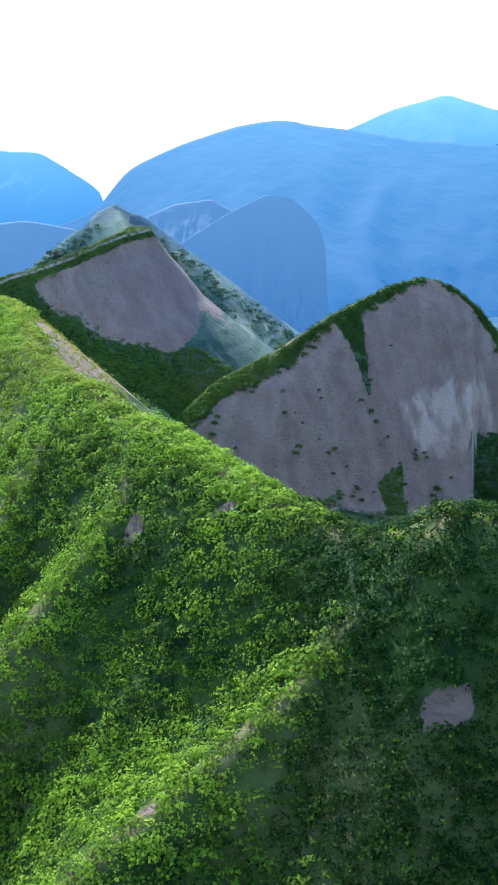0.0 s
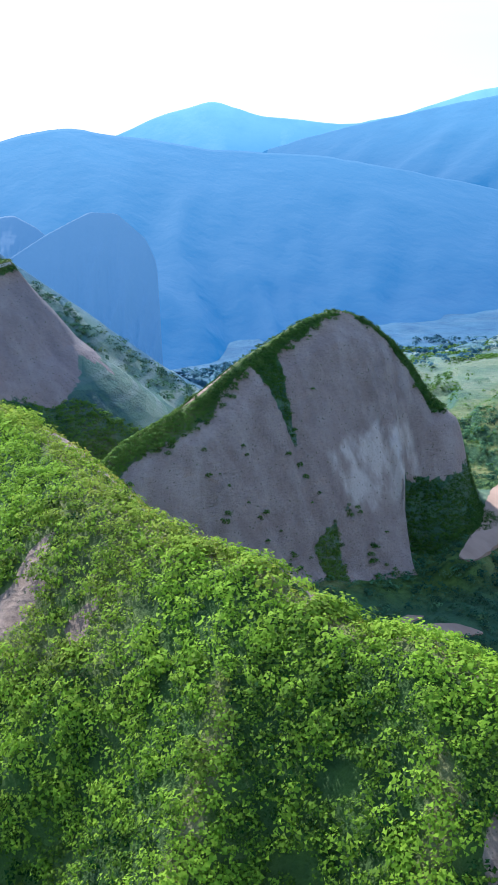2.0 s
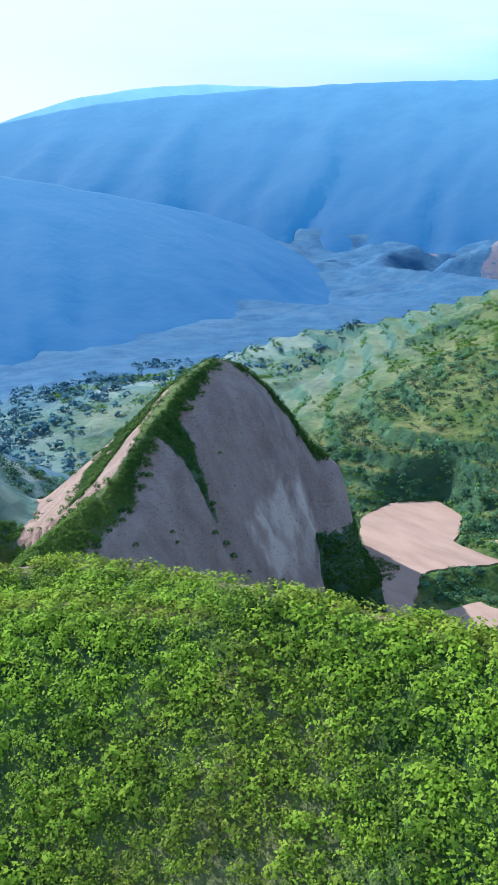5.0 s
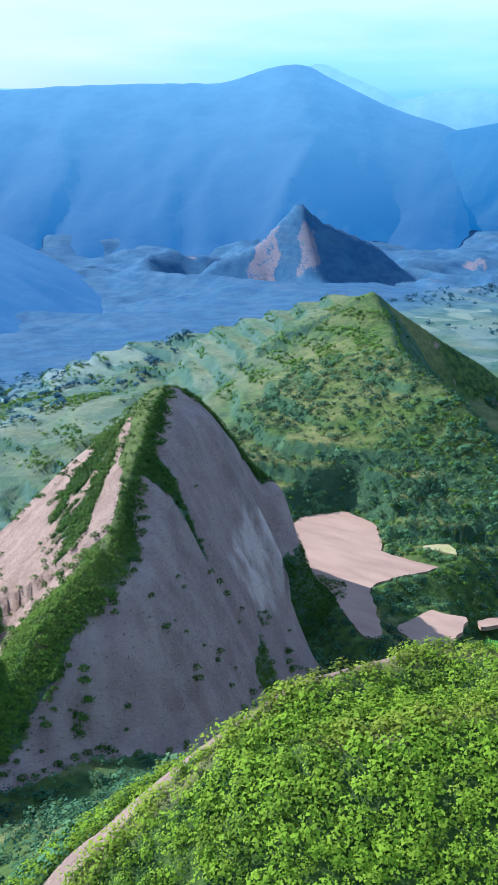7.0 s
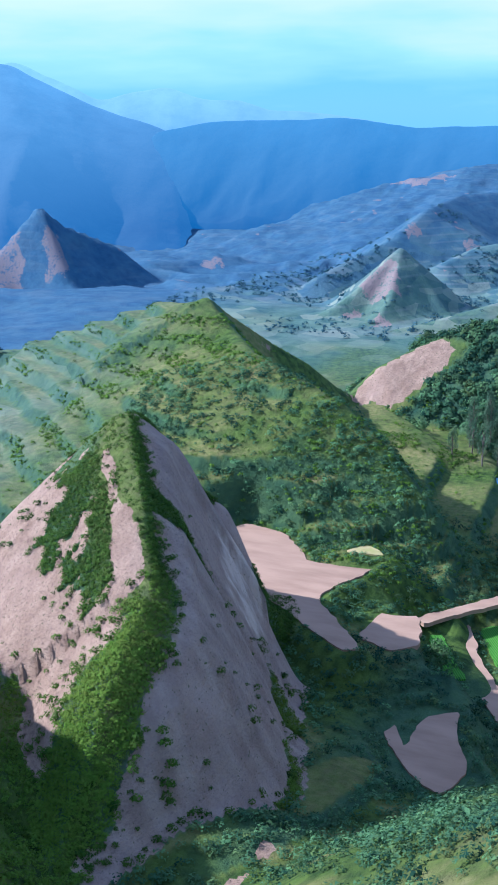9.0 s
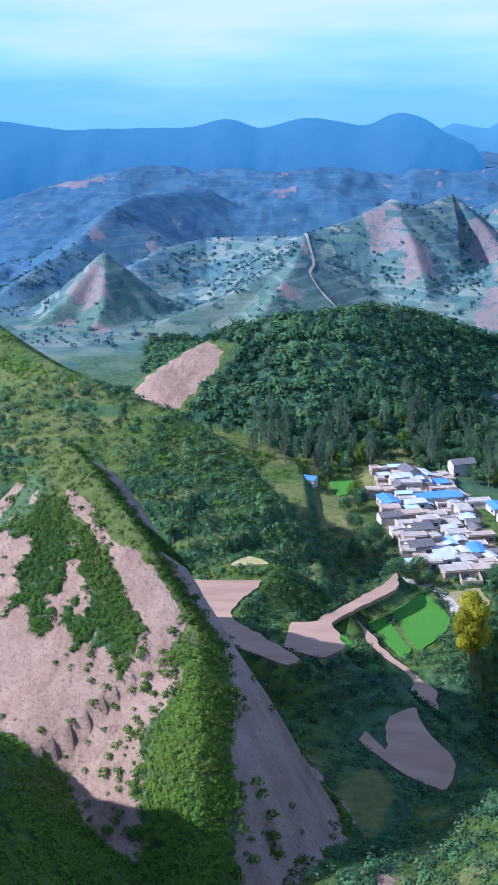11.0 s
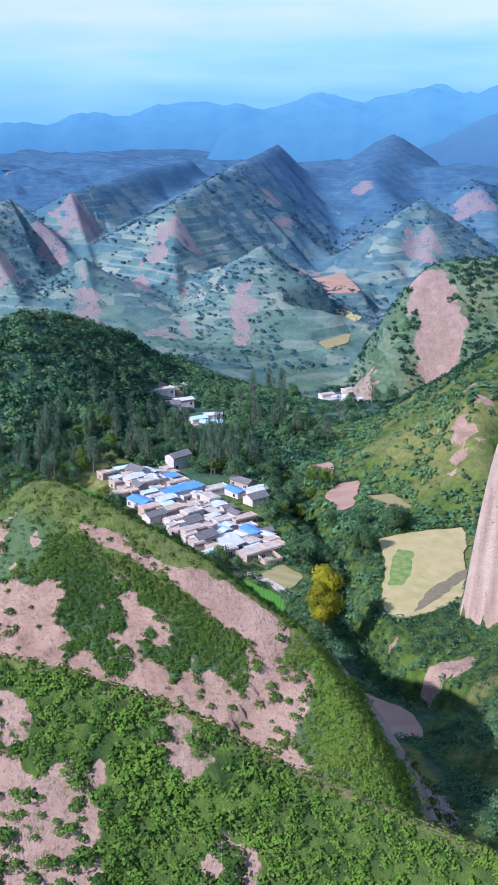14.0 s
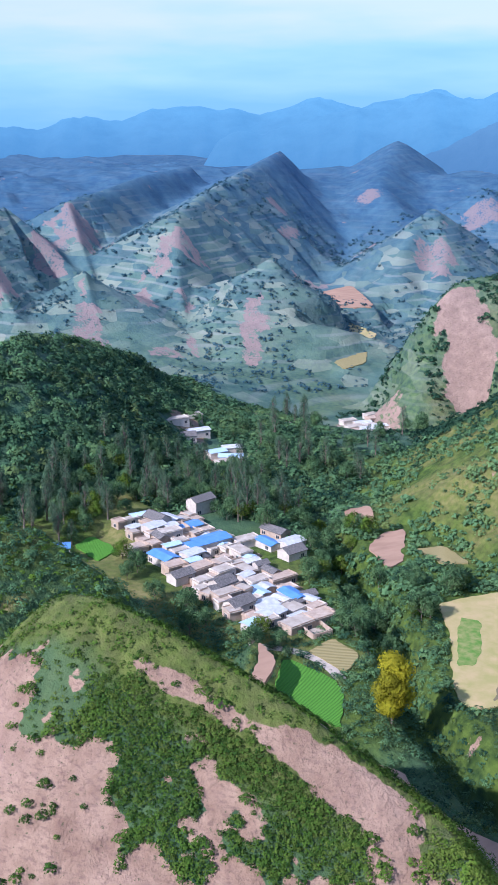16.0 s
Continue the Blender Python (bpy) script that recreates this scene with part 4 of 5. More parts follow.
def scrub_tint(x, y, d, cover):
    # Sunlit tone of west slope, rib crests and one spot painted into leaves.
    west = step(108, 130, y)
    lit_spot = step(1.1, 0.6, np.hypot((x + 13) / 11, (y - 80) / 4.5))
    patch = 0.44 + 0.42 * west + 0.55 * step(5, 0.5, d) * (1 - west) + 0.6 * lit_spot + 0.85 * fbm(x, y, 9, 4, 81) + rng.normal(scale=0.3, size=x.shape)
    # Shade of the lower east flank, painted as darker leaves.
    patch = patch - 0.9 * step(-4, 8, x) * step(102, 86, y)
    dry = np.clip(cover[:, 1] * 0.4 + rng.normal(scale=0.12, size=x.shape), 0, 1)
    dry = dry * (0.2 + 0.8 * west)
    return np.clip(np.stack([patch, dry], -1), 0, 1)


def riser(x, y, h):
    """1 on the banks between terraces."""
    level = h / 5.2 + 0.25 * fbm(x, y, 60, 2, 90)
    part_ = level - np.floor(level)
    return step(0.25, 0.4, part_) * step(0.95, 0.8, part_)


def wood_tint(x, y, d, cover):
    return np.clip(np.stack([0.4 + 0.6 * fbm(x, y, 20, 2, 82) + rng.normal(scale=0.25, size=x.shape), np.clip(rng.normal(0.0, 0.18, x.shape), 0, 1)], -1), 0, 1)


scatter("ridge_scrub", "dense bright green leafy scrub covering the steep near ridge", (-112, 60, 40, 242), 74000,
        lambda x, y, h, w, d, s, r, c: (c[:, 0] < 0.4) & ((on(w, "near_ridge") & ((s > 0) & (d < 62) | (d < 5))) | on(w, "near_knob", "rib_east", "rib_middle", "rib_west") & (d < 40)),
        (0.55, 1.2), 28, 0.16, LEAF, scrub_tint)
scatter("spur_scrub", "green shrubs and dry grass clumps on the bare pink spur", (-115, 5, 295, 400), 30000,
        lambda x, y, h, w, d, s, r, c: (c[:, 0] < rng.uniform(0.1, 0.6, x.shape)) & on(w, "spur_ridge") & (d < 60) & ((s < 0) | (y < 350) | (d < 2.5)),
        (0.4, 0.85), 20, 0.25, SHRUB_LEAF, lambda x, y, d, c: np.clip(scrub_tint(x, y, d, c) * np.array([1.2, 0.7]), 0, 1))
scatter("dome_scrub", "dark green shrubs clinging to the sandstone dome", (-40, 100, 290, 375), 90000,
        lambda x, y, h, w, d, s, r, c: (c[:, 0] < rng.uniform(0.0, 0.75, x.shape)) & on(w, "dome_hill") & ((s > 0) | (r > 88) | (rng.random(x.shape) < 0.10 + 0.9 * step(5.5, 8.5, d + 0.05 * (r - 45)) * step(36, 42, r))),
        # Sunlit tone of the dome's west nose painted into its leaves.
        (0.32, 0.8), 18, 0.23, SHRUB_LEAF, lambda x, y, d, c: np.clip(scrub_tint(x, y, d, c) * np.array([0.5, 0.9]) + np.stack([0.9 * step(325, 312, y + 0.3 * x), 0 * x], -1), 0, 1))
scatter("rock_shrubs", "scattered round dark shrubs on bare pink rock", (-100, 98, 290, 390), 13000,
        lambda x, y, h, w, d, s, r, c: (c[:, 0] > 0.45) & (on(w, "dome_hill") | on(w, "spur_ridge") & (s < 0)) & (rng.random(x.shape) < np.where(s < 0, 0.10, 0.02 + 0.12 * step(6, 2, np.abs(r - 61 - 0.15 * d))) + 0.8 * (c[:, 0] < 0.93) + 0.35 * fbm(x, y, 18, 2, 14)),
        (0.35, 1.2), 60, 0.19, SHRUB_LEAF, lambda x, y, d, c: scrub_tint(x, y, d, c) * np.array([0.5, 0.4]))
scatter("ravine_bushes", "dark green bushes and small trees crowding the shaded ravine floor", (-110, 210, 195, 420), 27000,
        lambda x, y, h, w, d, s, r, c: (c[:, 0] < 0.5) & ~on(w, "dome_hill", "spur_ridge") & ~(on(w, "near_ridge", "near_knob") & (h > 62) & ((d < 15) | (s > 0))) & clear_of_plots(x, y, 0.5) & (h < 88) & (np.hypot((x - 22) / 15, (y - 287) / 5) > 1) & (np.hypot((x + 8) / 16, (y - 299 + 0.25 * x) / 3.2) > 1) & (rng.random(x.shape) < 0.7 + 0.9 * fbm(x, y, 25, 3, 15)),
        (0.6, 1.7), 30, 0.2, TREE_LEAF, wood_tint)
scatter("terrace_bushes", "lines of green bushes on terraced hillside", (120, 330, 290, 620), 44000,
        lambda x, y, h, w, d, s, r, c: (c[:, 0] < 0.5) & clear_of_plots(x, y, 1.0) & (rng.random(x.shape) < 0.01 + 0.8 * riser(x, y, h) * step(-0.35, 0.15, fbm(x, y, 30, 2, 16)) + 0.3 * step(0.35, 0.5, fbm(x, y, 26, 3, 17)) + 0.08 * step(200, 165, x + 0.35 * (y - 330))),
        (0.4, 1.05), 20, 0.28, SHRUB_LEAF, lambda x, y, d, c: scrub_tint(x, y, d, c) * np.array([1.1, 0.3]))
scatter("forest", "dense dark broadleaf forest on the rounded hill", (285, 560, 130, 400), 9500,
        lambda x, y, h, w, d, s, r, c: (c[:, 0] < 0.4) & (c[:, 2] > 0.35) & clear_of_hamlets(x, y),
        (1.6, 3.4), 32, 0.25, TREE_LEAF, wood_tint, 0.1, 1.0)
scatter("valley_slope_bushes", "green bushes on farmed valley slopes", (110, 480, -60, 240), 30000,
        lambda x, y, h, w, d, s, r, c: (c[:, 0] < 0.5) & clear_of_plots(x, y, 1.0) & (rng.random(x.shape) < 0.5 + 0.9 * fbm(x, y, 24, 3, 17)) & ~((x > 168) & (y > 218)) & clear_of_hamlets(x, y),
        (0.8, 2.2), 18, 0.34, TREE_LEAF, scrub_tint)
scatter("far_woods", "woods and bushes on distant ridges, painted hazy blue-green", (520, 960, -480, 900), 22000,
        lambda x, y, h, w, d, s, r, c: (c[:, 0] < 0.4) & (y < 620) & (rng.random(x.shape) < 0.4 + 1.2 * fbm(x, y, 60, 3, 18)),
        (0.9, 2.4), 10, 0.45, HAZY_LEAF, wood_tint)
scatter("back_woods", "woods below the distant cones, painted hazy blue-green", (-160, 330, 380, 640), 5000,
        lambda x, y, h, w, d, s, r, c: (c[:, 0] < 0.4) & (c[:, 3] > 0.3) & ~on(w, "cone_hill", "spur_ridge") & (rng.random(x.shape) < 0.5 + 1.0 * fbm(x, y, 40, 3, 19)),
        (1.4, 3.0), 14, 0.40, HAZY_LEAF, wood_tint)

scatter("dry_tufts", "tufts of dry brown grass on the stony back of the near ridge", (-80, 0, 112, 225), 14000,
        lambda x, y, h, w, d, s, r, c: on(w, "near_ridge") & (s < 0) & (d < 16) & (y < 178 + rng.uniform(0, 15, x.shape)),
        (0.2, 0.5), 10, 0.3, LEAF, lambda x, y, d, c: np.clip(np.stack([0.3 + 0 * x, 0.7 + rng.normal(scale=0.3, size=x.shape)], -1), 0, 1))

# ---- plots and roads ----
PLOT_LOOK = {"ploughed": (EARTH, "bare pink ploughed earth field on a level terrace"), "crop": (CROP, "bright green vegetable field in rows"),
             "stubble": (STUBBLE, "yellow stubble field"), "weeds": (WEEDS, "green weedy strip in the harvested field"), "fallow": (FALLOW, "grey-brown fallow strip in the harvested field"), "tan_field": (TAN, "tan harvested field with patches of green")}


def build_plot(kind, z, outline):
    pts = [Vector((a, b, 0)) for a, b in outline]
    pts = [p.lerp(q, f) for p, q in zip(pts, pts[1:] + pts[:1]) for f in (0.1, 0.9)]
    ring = []
    for i, p in enumerate(pts):
        q = pts[(i + 1) % len(pts)]
        steps = max(1, int((q - p).length / 1.5))
        for k in range(steps):
            r = p.lerp(q, k / steps)
            ring.append((r.x + 0.8 * noise.noise(r * 0.25) + 0.7 * noise.noise(r * 0.09 + Vector((3, 1, 7))), r.y + 0.8 * noise.noise(r * 0.3 + Vector((9, 4, 2))) + 0.7 * noise.noise(r * 0.1), z))
    bm = bmesh.new()
    top = [bm.verts.new(p) for p in ring]
    low = [bm.verts.new((p[0], p[1], z - 1.2)) for p in ring]
    bm.faces.new(top)
    for i in range(len(top)):
        j = (i + 1) % len(top)
        bm.faces.new((top[i], low[i], low[j], top[j]))
    bmesh.ops.triangulate(bm, faces=bm.faces[:1])
    bmesh.ops.recalc_face_normals(bm, faces=bm.faces)
    me = bpy.data.meshes.new("field")
    bm.to_mesh(me)
    me.materials.append(PLOT_LOOK[kind][0])
    tagged(new("field", me), PLOT_LOOK[kind][1], "field", kind="structure")


for kind, z, outline in PLOTS:
    build_plot(kind, z, outline)


def road(points, width, label, lift=0.25, material=None):
    """A strip laid over the ground along a line."""
    p = np.array(points, float)
    run = np.concatenate([[0], np.cumsum(np.hypot(*np.diff(p, axis=0).T))])
    s = np.linspace(0, run[-1], max(4, int(run[-1] / (width * 0.8))))
    x, y = np.interp(s, run, p[:, 0]), np.interp(s, run, p[:, 1])
    k = np.ones(5) / 5
    if len(x) > 8:
        x[2:-2], y[2:-2] = np.convolve(x, k, "valid"), np.convolve(y, k, "valid")
    tx, ty = np.gradient(x), np.gradient(y)
    length = np.hypot(tx, ty)
    rows = [np.stack([x - ty / length * o * width, y + tx / length * o * width], -1) for o in (-0.5, 0, 0.5)]
    v = np.concatenate([np.column_stack([r, relief(r[:, 0], r[:, 1])[0] + lift]) for r in rows])
    tagged(new("road", mesh_from("road", v, grid_faces(3, len(s)), material or ROAD, True)), label, "road", kind="structure")


road([(168, 268), (162, 259), (150, 253), (139, 254)], 3.2, "pale dirt track beside the green field")
road([(640, 272), (655, 288), (676, 296), (700, 292), (755, 299)], 2.2, "pale dirt road along a distant ridge", 0.8)
road([(892, 265), (935, 240), (960, 215), (935, 200), (891, 177)], 5, "pale winding dirt road on distant terraces", 1.0)
road([(1085, 150), (1080, 138), (1100, 128), (1125, 112)], 6, "pale dirt road on a far hillside", 1.2)
road([(300, 205), (330, 190), (352, 182), (395, 150), (440, 90), (460, 60)], 3.5, "pale village road between trees", 0.4)

road([(101, 319), (102, 327), (108, 336), (116, 341), (124, 341)], 0.9, "low dark earth bank curving across the ploughed field", 0.35, BANK)

road([(-34, 377), (-42, 368), (-50, 359.2), (-58, 352.6), (-67, 344.2), (-75, 338.2), (-92, 323)], 0.5, "narrow worn footpath along the crest of the spur", 0.3)

# ---- village ----
def part(name, bm, material, parent, label=""):
    me = bpy.data.meshes.new(name)
    bm.to_mesh(me)
    bm.free()
    me.materials.append(material)
    ob = new(name, me)
    ob.parent = parent
    return tagged(ob, label)


def box(bm, x0, x1, y0, y1, z0, z1):
    bmesh.ops.create_cube(bm, size=1, matrix=Matrix.LocRotScale(((x0 + x1) / 2, (y0 + y1) / 2, (z0 + z1) / 2), None, (x1 - x0, y1 - y0, z1 - z0)))
    return bm


def house(x, y, turn, w, d, h, roof, walls, label):
    """A village house, its front along -y before turning."""
    z = min(relief(np.array([x - 3.0, x + 3, x, x]), np.array([y, y, y - 3.0, y + 3]))[0])
    base = new("house")
    base.matrix_world = pose(x, y, z - 0.2, 0, 0, turn)
    tagged(base, label, "house", "village houses")
    part("wall", box(bmesh.new(), -w / 2, w / 2, -d / 2, d / 2, -1.5, h), walls, base)
    mats = {"flat": CONCRETE, "white": PALE_ROOF, "blue": BLUE_ROOF, "pale": GREY_BLUE_ROOF, "gable": TILE_ROOF, "beige": EARTHEN}
    bm = bmesh.new()
    if roof in ("flat", "beige"):
        box(bm, -w / 2 - 0.25, w / 2 + 0.25, -d / 2 - 0.35, d / 2 + 0.25, h, h + 0.22)
        part("roof", bm, mats[roof], base)
        bm = bmesh.new()
        for a, b, c, e in ((-w / 2, w / 2, d / 2 - 0.2, d / 2), (-w / 2, -w / 2 + 0.2, -d / 2, d / 2 - 0.2), (w / 2 - 0.2, w / 2, -d / 2, d / 2 - 0.2)):
            box(bm, a, b, c, e, h + 0.22, h + 0.6)
        part("parapet", bm, walls, base)
    else:
        rise = d * (0.26 if roof == "gable" else 0.12)
        o = 0.4
        sec = [(-d / 2 - o, h - 0.05), (0, h + rise), (d / 2 + o, h - 0.05), (d / 2 + o, h + 0.13), (0, h + rise + 0.2), (-d / 2 - o, h + 0.13)]
        rings = [[bm.verts.new((sx, p, q)) for p, q in sec] for sx in (-w / 2 - 0.35, w / 2 + 0.35)]
        for i in range(6):
            j = (i + 1) % 6
            bm.faces.new((rings[0][i], rings[0][j], rings[1][j], rings[1][i]))
        bm.faces.new(rings[0][::-1]), bm.faces.new(rings[1])
        bmesh.ops.recalc_face_normals(bm, faces=bm.faces)
        part("roof", bm, mats[roof], base)
        for sx in (-w / 2 + 0.01, w / 2 - 0.01):
            bm = bmesh.new()
            tri = [bm.verts.new((sx, -d / 2, h)), bm.verts.new((sx, d / 2, h)), bm.verts.new((sx, 0, h + rise))]
            back = [bm.verts.new((sx * 0.97, v.co.y, v.co.z)) for v in tri]
            bm.faces.new(tri), bm.faces.new(back[::-1])
            for i in range(3):
                bm.faces.new((tri[i], tri[(i + 1) % 3], back[(i + 1) % 3], back[i]))
            bmesh.ops.recalc_face_normals(bm, faces=bm.faces)
            part("gable", bm, walls, base)
    count = max(1, int(w / 3.2))
    for front in (-1, 1):
        for k in range(count):
            cx = (k + 0.5) / count * w - w / 2
            if front < 0 and k == count // 2:
                part("door", box(bmesh.new(), cx - 0.55, cx + 0.55, -d / 2 - 0.06, -d / 2 + 0.05, 0, 2.1), DOOR_PAINT, base, "dark red wooden door")
                continue
            if front > 0 and k % 2:
                continue
            yy = front * d / 2
            win = part("window", box(bmesh.new(), cx - 0.75, cx + 0.75, yy - 0.05, yy + 0.05, 0.95, 2.25), GLASS, base, "dark glass window")
            bm = bmesh.new()
            for a, b, q, e in ((-0.85, 0.85, 2.25, 2.37), (-0.85, 0.85, 0.83, 0.95), (-0.85, -0.75, 0.95, 2.25), (0.75, 0.85, 0.95, 2.25), (-0.04, 0.04, 0.95, 2.25)):
                box(bm, cx + a, cx + b, yy - 0.09, yy + 0.09, q, e)
            part("frame", bm, WHITEWASH, win)
    return base


LABELS = {"flat": "low village house with a flat concrete roof and parapet", "white": "white village house with a pale sheet-metal roof", "blue": "village house with a bright blue sheet-metal roof",
          "pale": "village house with a pale blue sheet roof", "gable": "village house with a grey tiled gable roof", "beige": "old earthen village house with a flat mud roof"}
LOOKS = "gable white flat white blue gable blue white flat flat flat flat blue beige gable flat beige flat flat flat beige pale gable flat blue white white flat flat beige blue white gable gable beige gable".split()
SPOTS = [(272, 256), (265, 260), (257, 257), (275, 250), (266, 246), (285, 233), (247, 248), (236, 257), (259, 248), (252, 239), (246, 232), (229, 250), (237, 267), (227, 267), (219, 268), (236, 239), (222, 260), (217, 254),
         (219, 245), (209, 245), (208, 237), (201, 249), (208, 258), (199, 261), (194, 240), (190, 252), (181, 254), (185, 245), (172, 250), (174, 242), (240, 226), (235, 219), (227, 223), (250, 218), (249, 273), (191, 260)]
for n, ((hx, hy), look_) in enumerate(zip(SPOTS, LOOKS)):
    w, d, h = rng.uniform(7, 10.5), rng.uniform(4.6, 6.2), rng.uniform(2.9, 3.6)
    if n == 6:
        w, d, h = 19, 7.5, 4.6
    if n == 5:
        w, d, h = 10, 6, 5.8
    turn = (104 if n % 3 else 14) + rng.uniform(-7, 7)
    house(hx, hy, turn if n != 6 else 102, w, d, h, look_, EARTHEN if look_ == "beige" or n % 5 == 3 else WHITEWASH, LABELS[look_])
for hx, hy, look_ in ((404, 196, "flat"), (398, 187, "white"), (412, 184, "flat"), (390, 197, "gable"), (368, 190, "pale"), (360, 186, "pale"), (372, 180, "white"), (351, 193, "flat"),
                      (257, 299, "blue"), (440, 71, "flat"), (449, 60, "white"), (464, 44, "flat"), (452, 50, "beige"), (437, 55, "white"), (441, 62, "flat"), (428, 72, "beige"), (419, 70, "flat"), (406, 81, "white"), (422, 62, "flat"), (456, 66, "flat")):
    house(hx, hy, rng.uniform(60, 100), rng.uniform(8, 13), rng.uniform(5, 7), rng.uniform(3, 4), look_, WHITEWASH if look_ != "beige" else EARTHEN, LABELS[look_])


sheds = 0
while sheds < 62:
    sx, sy = rng.uniform(172, 280), rng.uniform(232, 272)
    if abs(sy - 252 - 0.06 * (sx - 225)) > 15 or min(math.hypot(sx - a, sy - b) for a, b in SPOTS) < 4.3:
        continue
    SPOTS.append((sx, sy))
    kind_ = ("flat", "beige", "white", "gable", "flat", "beige", "pale")[sheds % 7]
    house(sx, sy, (14 if sheds % 2 else 104) + rng.uniform(-10, 10), rng.uniform(4.5, 6.5), rng.uniform(3.2, 4.6), rng.uniform(2.4, 3.2), kind_, EARTHEN if sheds % 2 else WHITEWASH, LABELS[kind_])
    sheds += 1


def yard_wall(x, y, turn, w, d):
    z = float(relief(np.array([float(x)]), np.array([float(y)]))[0][0])
    base = new("courtyard")
    base.matrix_world = pose(x, y, z, 0, 0, turn)
    tagged(base, "swept earth courtyard enclosed by pale mud walls beside a house", "courtyard", "village courtyards")
    part("yard_floor", box(bmesh.new(), -w / 2, w / 2, -d / 2, d / 2, -1.2, 0.25), ROAD, base)
    for a, b, c, e in ((-w / 2, w / 2, d / 2, d / 2 + 0.3), (-w / 2, w / 2, -d / 2 - 0.3, -d / 2), (-w / 2 - 0.3, -w / 2, -d / 2, d / 2), (w / 2, w / 2 + 0.3, -d / 2, d / 2 - 2.5)):
        part("yard_wall", box(bmesh.new(), a, b, c, e, -1.2, 1.9), EARTHEN, base)


for yx, yy in ((243, 240), (225, 255), (213, 250), (228, 243), (201, 242), (193, 247), (179, 247), (263, 252), (252, 253), (230, 261), (214, 262), (167, 246)):
    yard_wall(yx, yy, rng.uniform(-6, 6), rng.uniform(6, 9), rng.uniform(6, 9))

# ---- trees ----
def tree(kind, height, spread, material, label, seed, leaves=160):
    """A trunk with limbs and a crown of many leaf clumps."""
    r = random.Random(seed)
    base = new(kind)
    tagged(base, label, "tree", "valley trees")
    bm = bmesh.new()

    def limb(a, b, ra, rb):
        way = Vector(b) - Vector(a)
        m = Matrix.Translation((Vector(a) + Vector(b)) / 2) @ way.to_track_quat("Z", "Y").to_matrix().to_4x4()
        bmesh.ops.create_cone(bm, cap_ends=True, segments=7, radius1=ra, radius2=rb, depth=way.length, matrix=m)

    fork = height * ({"poplar": 0.75, "yellow_tree": 0.14}.get(kind, 0.3))
    limb((0, 0, -0.6), (0, 0, fork), height * 0.024, height * 0.014)
    tips = []
    for k in range(9 if kind != "poplar" else 14):
        a = k * 2.4 + r.uniform(-0.3, 0.3)
        f = (k + 0.5) / (9 if kind != "poplar" else 14)
        if kind == "poplar":
            z0, z1 = height * (0.15 + 0.55 * f), height * (0.3 + 0.66 * f)
            reach = spread * (1 - 0.75 * abs(f - 0.35))
        else:
            low_ = 0.2 if kind == "yellow_tree" else 0.42
            z0, z1 = fork * r.uniform(0.75, 1.0), height * (low_ + (0.88 - low_) * f)
            reach = spread * math.sqrt(max(0.1, 1 - (f * 1.5 - 0.55) ** 2)) * 0.72
        tip = (math.cos(a) * reach, math.sin(a) * reach, z1)
        limb((0, 0, z0), tip, height * 0.010, height * 0.004)
        tips.append(tip)
    part("trunk", bm, BARK, base)
    tips.append((0, 0, height * 0.9))
    if kind == "yellow_tree":
        tips += [(r.uniform(-0.8, 0.8), r.uniform(-0.8, 0.8), height * k) for k in (0.22, 0.34, 0.46, 0.58, 0.7, 0.82)]
    c = np.array(tips)
    s = np.array([spread * r.uniform(0.38, 0.62) * (1.3 if kind == "yellow_tree" else 1) for _ in tips])
    t = np.array([[r.uniform(0.1, 0.9), r.uniform(0, 0.25)] for _ in tips])
    v, f, t, n = foliage(c, s, leaves, (0.14 if leaves < 300 else 0.10) * s, t, 1.0 if kind != "poplar" else 1.7, -1.0)
    ob = new("crown", leaf_mesh("crown", v, f, t, n, material))
    ob.parent = base
    return base


def ground_at(x, y):
    return float(relief(np.array([float(x)]), np.array([float(y)]))[0][0])


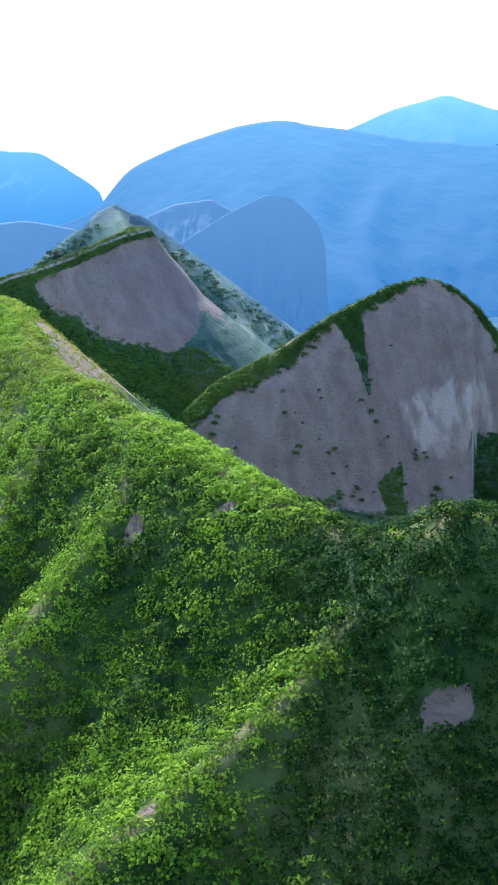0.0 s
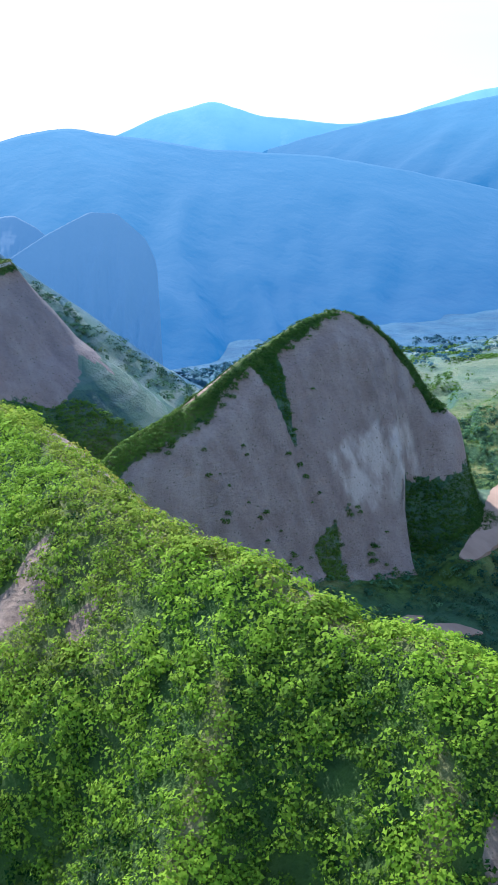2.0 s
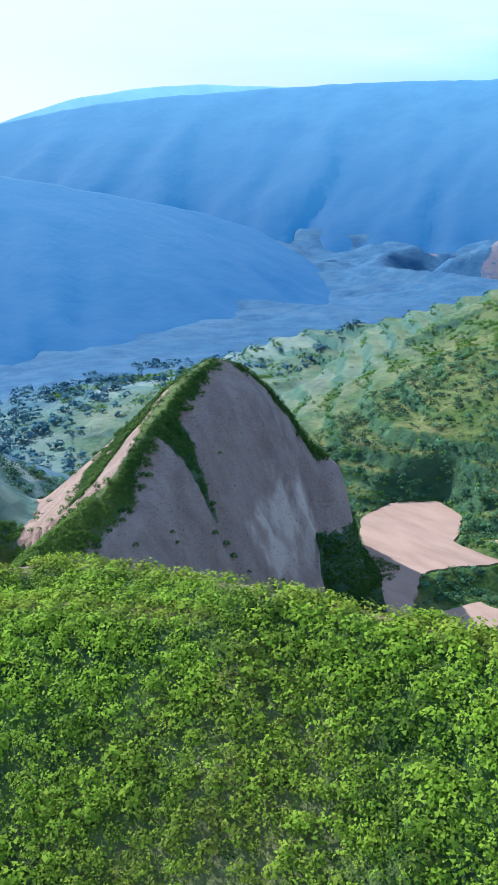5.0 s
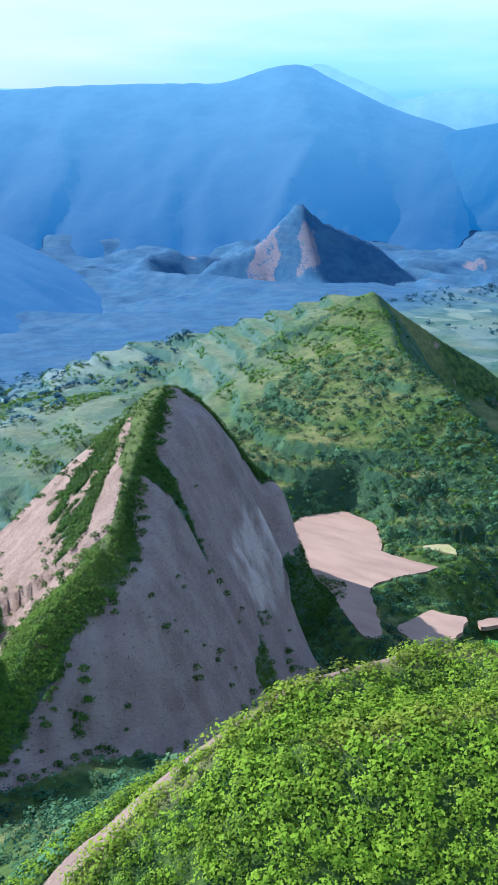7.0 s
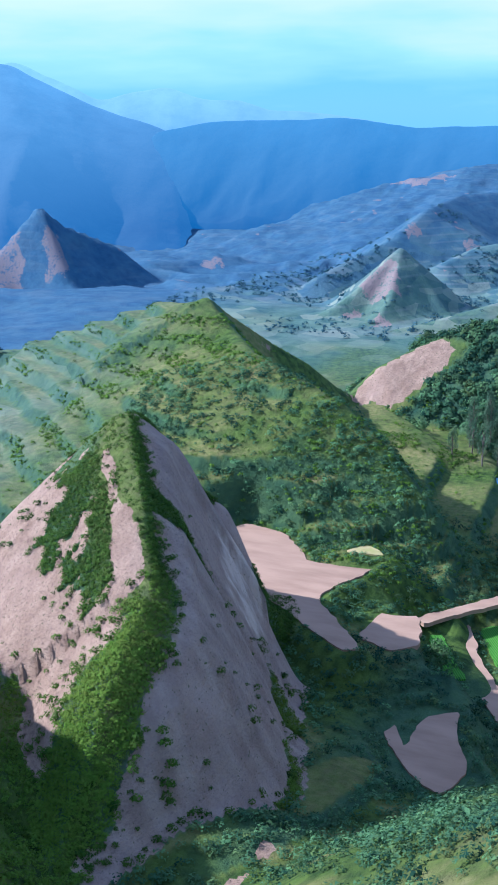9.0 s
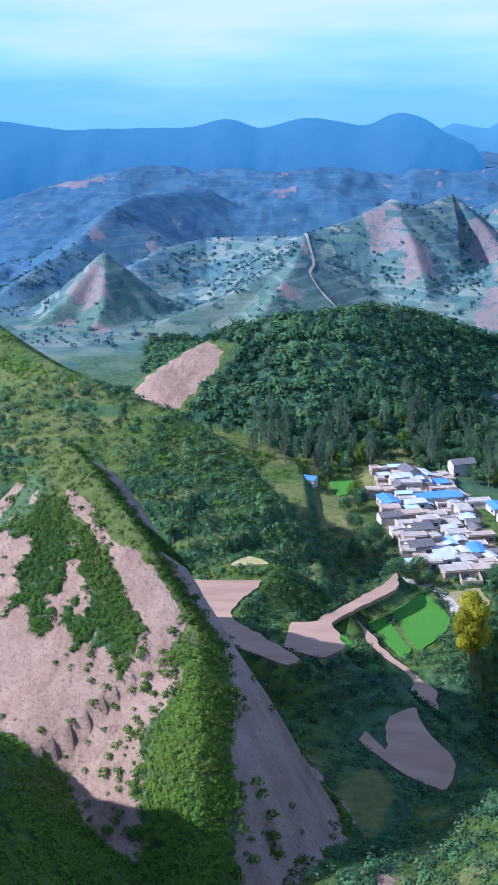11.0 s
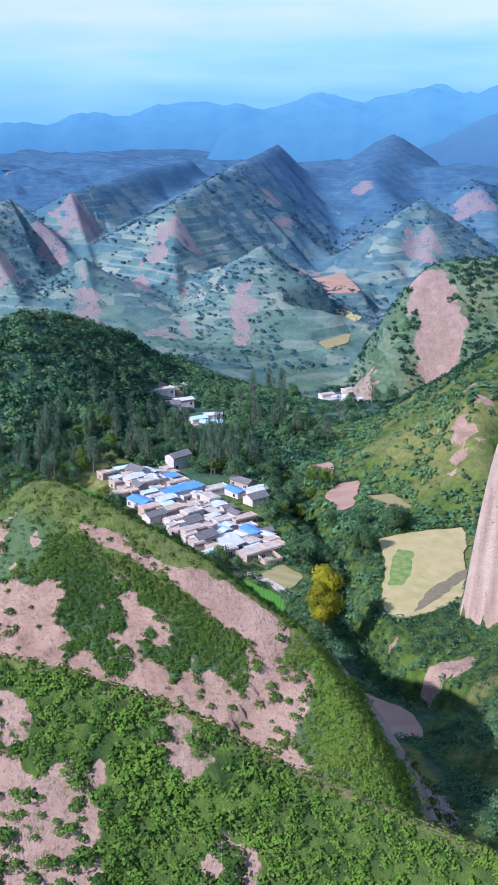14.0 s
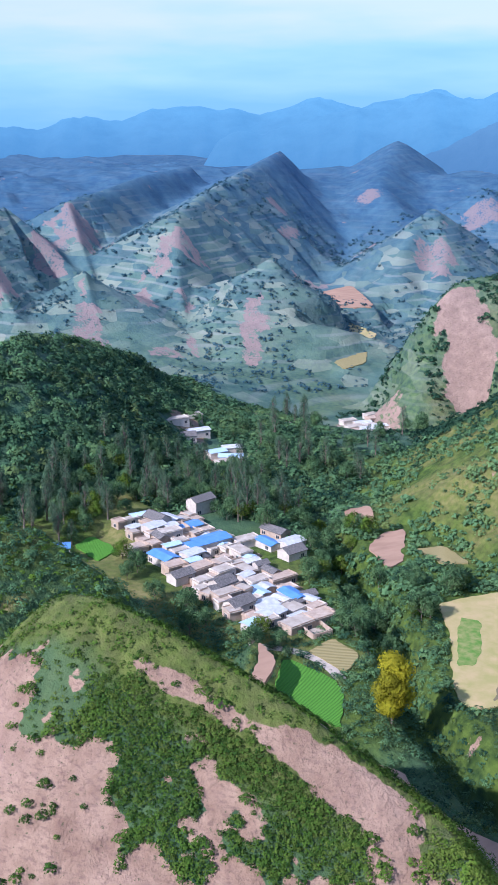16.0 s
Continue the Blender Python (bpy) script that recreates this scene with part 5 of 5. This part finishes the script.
models = [tree("broadleaf_tree", 7.5, 3.3, TREE_LEAF, "round dark green broadleaf tree in the valley", 1), tree("broadleaf_tree", 6.0, 2.9, SHRUB_LEAF, "bright green broadleaf tree near the village", 2),
          tree("broadleaf_tree", 9.0, 3.8, TREE_LEAF, "tall dark green broadleaf tree in the valley", 3), tree("poplar", 13.0, 1.9, POPLAR_LEAF, "tall slender grey-green poplar", 4), tree("poplar", 15.0, 1.8, POPLAR_LEAF, "tall slender dark poplar", 5)]
golden = tree("yellow_tree", 19.0, 4.0, YELLOW_LEAF, "tall tree with golden yellow leaves beside the gorge", 6, 900)
golden.matrix_world = pose(114, 254, ground_at(114, 254) - 0.3)
dusky = tree("broadleaf_tree", 9.0, 4.0, TREE_LEAF, "dark spreading tree between red fields", 7)
dusky.matrix_world = pose(97, 284, ground_at(97, 284) - 0.3)

spots_house = np.array(SPOTS + [(404, 196), (398, 187), (412, 184), (390, 197), (368, 190), (360, 186), (372, 180), (351, 193), (257, 299)] + [(440, 71), (449, 60), (464, 44), (452, 50), (437, 55), (428, 72), (419, 70), (406, 81), (422, 62)], float)
placed = 0
tried = 0
while placed < 270 and tried < 4000:
    tried += 1
    u = rng.random()
    if u < 0.30:
        tx, ty, kinds = rng.uniform(265, 345), rng.uniform(190, 320), (3, 4, 3, 0)
    elif u < 0.75:
        tx, ty, kinds = rng.uniform(150, 340), rng.uniform(185, 285), (0, 1, 2, 0)
    else:
        tx, ty, kinds = rng.uniform(300, 470), rng.uniform(40, 200), (0, 2, 3, 4)
    if np.min(np.hypot(spots_house[:, 0] - tx, spots_house[:, 1] - ty)) < 6.5 or not clear_of_plots(np.array([tx]), np.array([ty]), 1.5)[0]:
        continue
    if not clear_of_hamlets(np.array([tx]), np.array([ty]))[0]:
        continue
    if 170 < tx < 285 and 226 < ty < 272 and rng.random() < 0.8:
        continue
    z = ground_at(tx, ty)
    if z > 14 or (u >= 0.75 and abs((ty - 40) - (470 - tx) * 0.94) > 60):
        continue
    model = models[kinds[int(rng.integers(len(kinds)))]]
    k = rng.uniform(0.75, 1.2)
    made = copy_thing(model, pose(tx, ty, z - 0.3, 0, 0, rng.uniform(0, 360)))
    made.scale = (k, k, k * rng.uniform(0.9, 1.15))
    placed += 1
for i, (model, (tx, ty)) in enumerate(zip(models, ((165, 232), (172, 262), (205, 228), (300, 290), (308, 280)))):
    model.matrix_world = pose(tx, ty, ground_at(tx, ty) - 0.3)
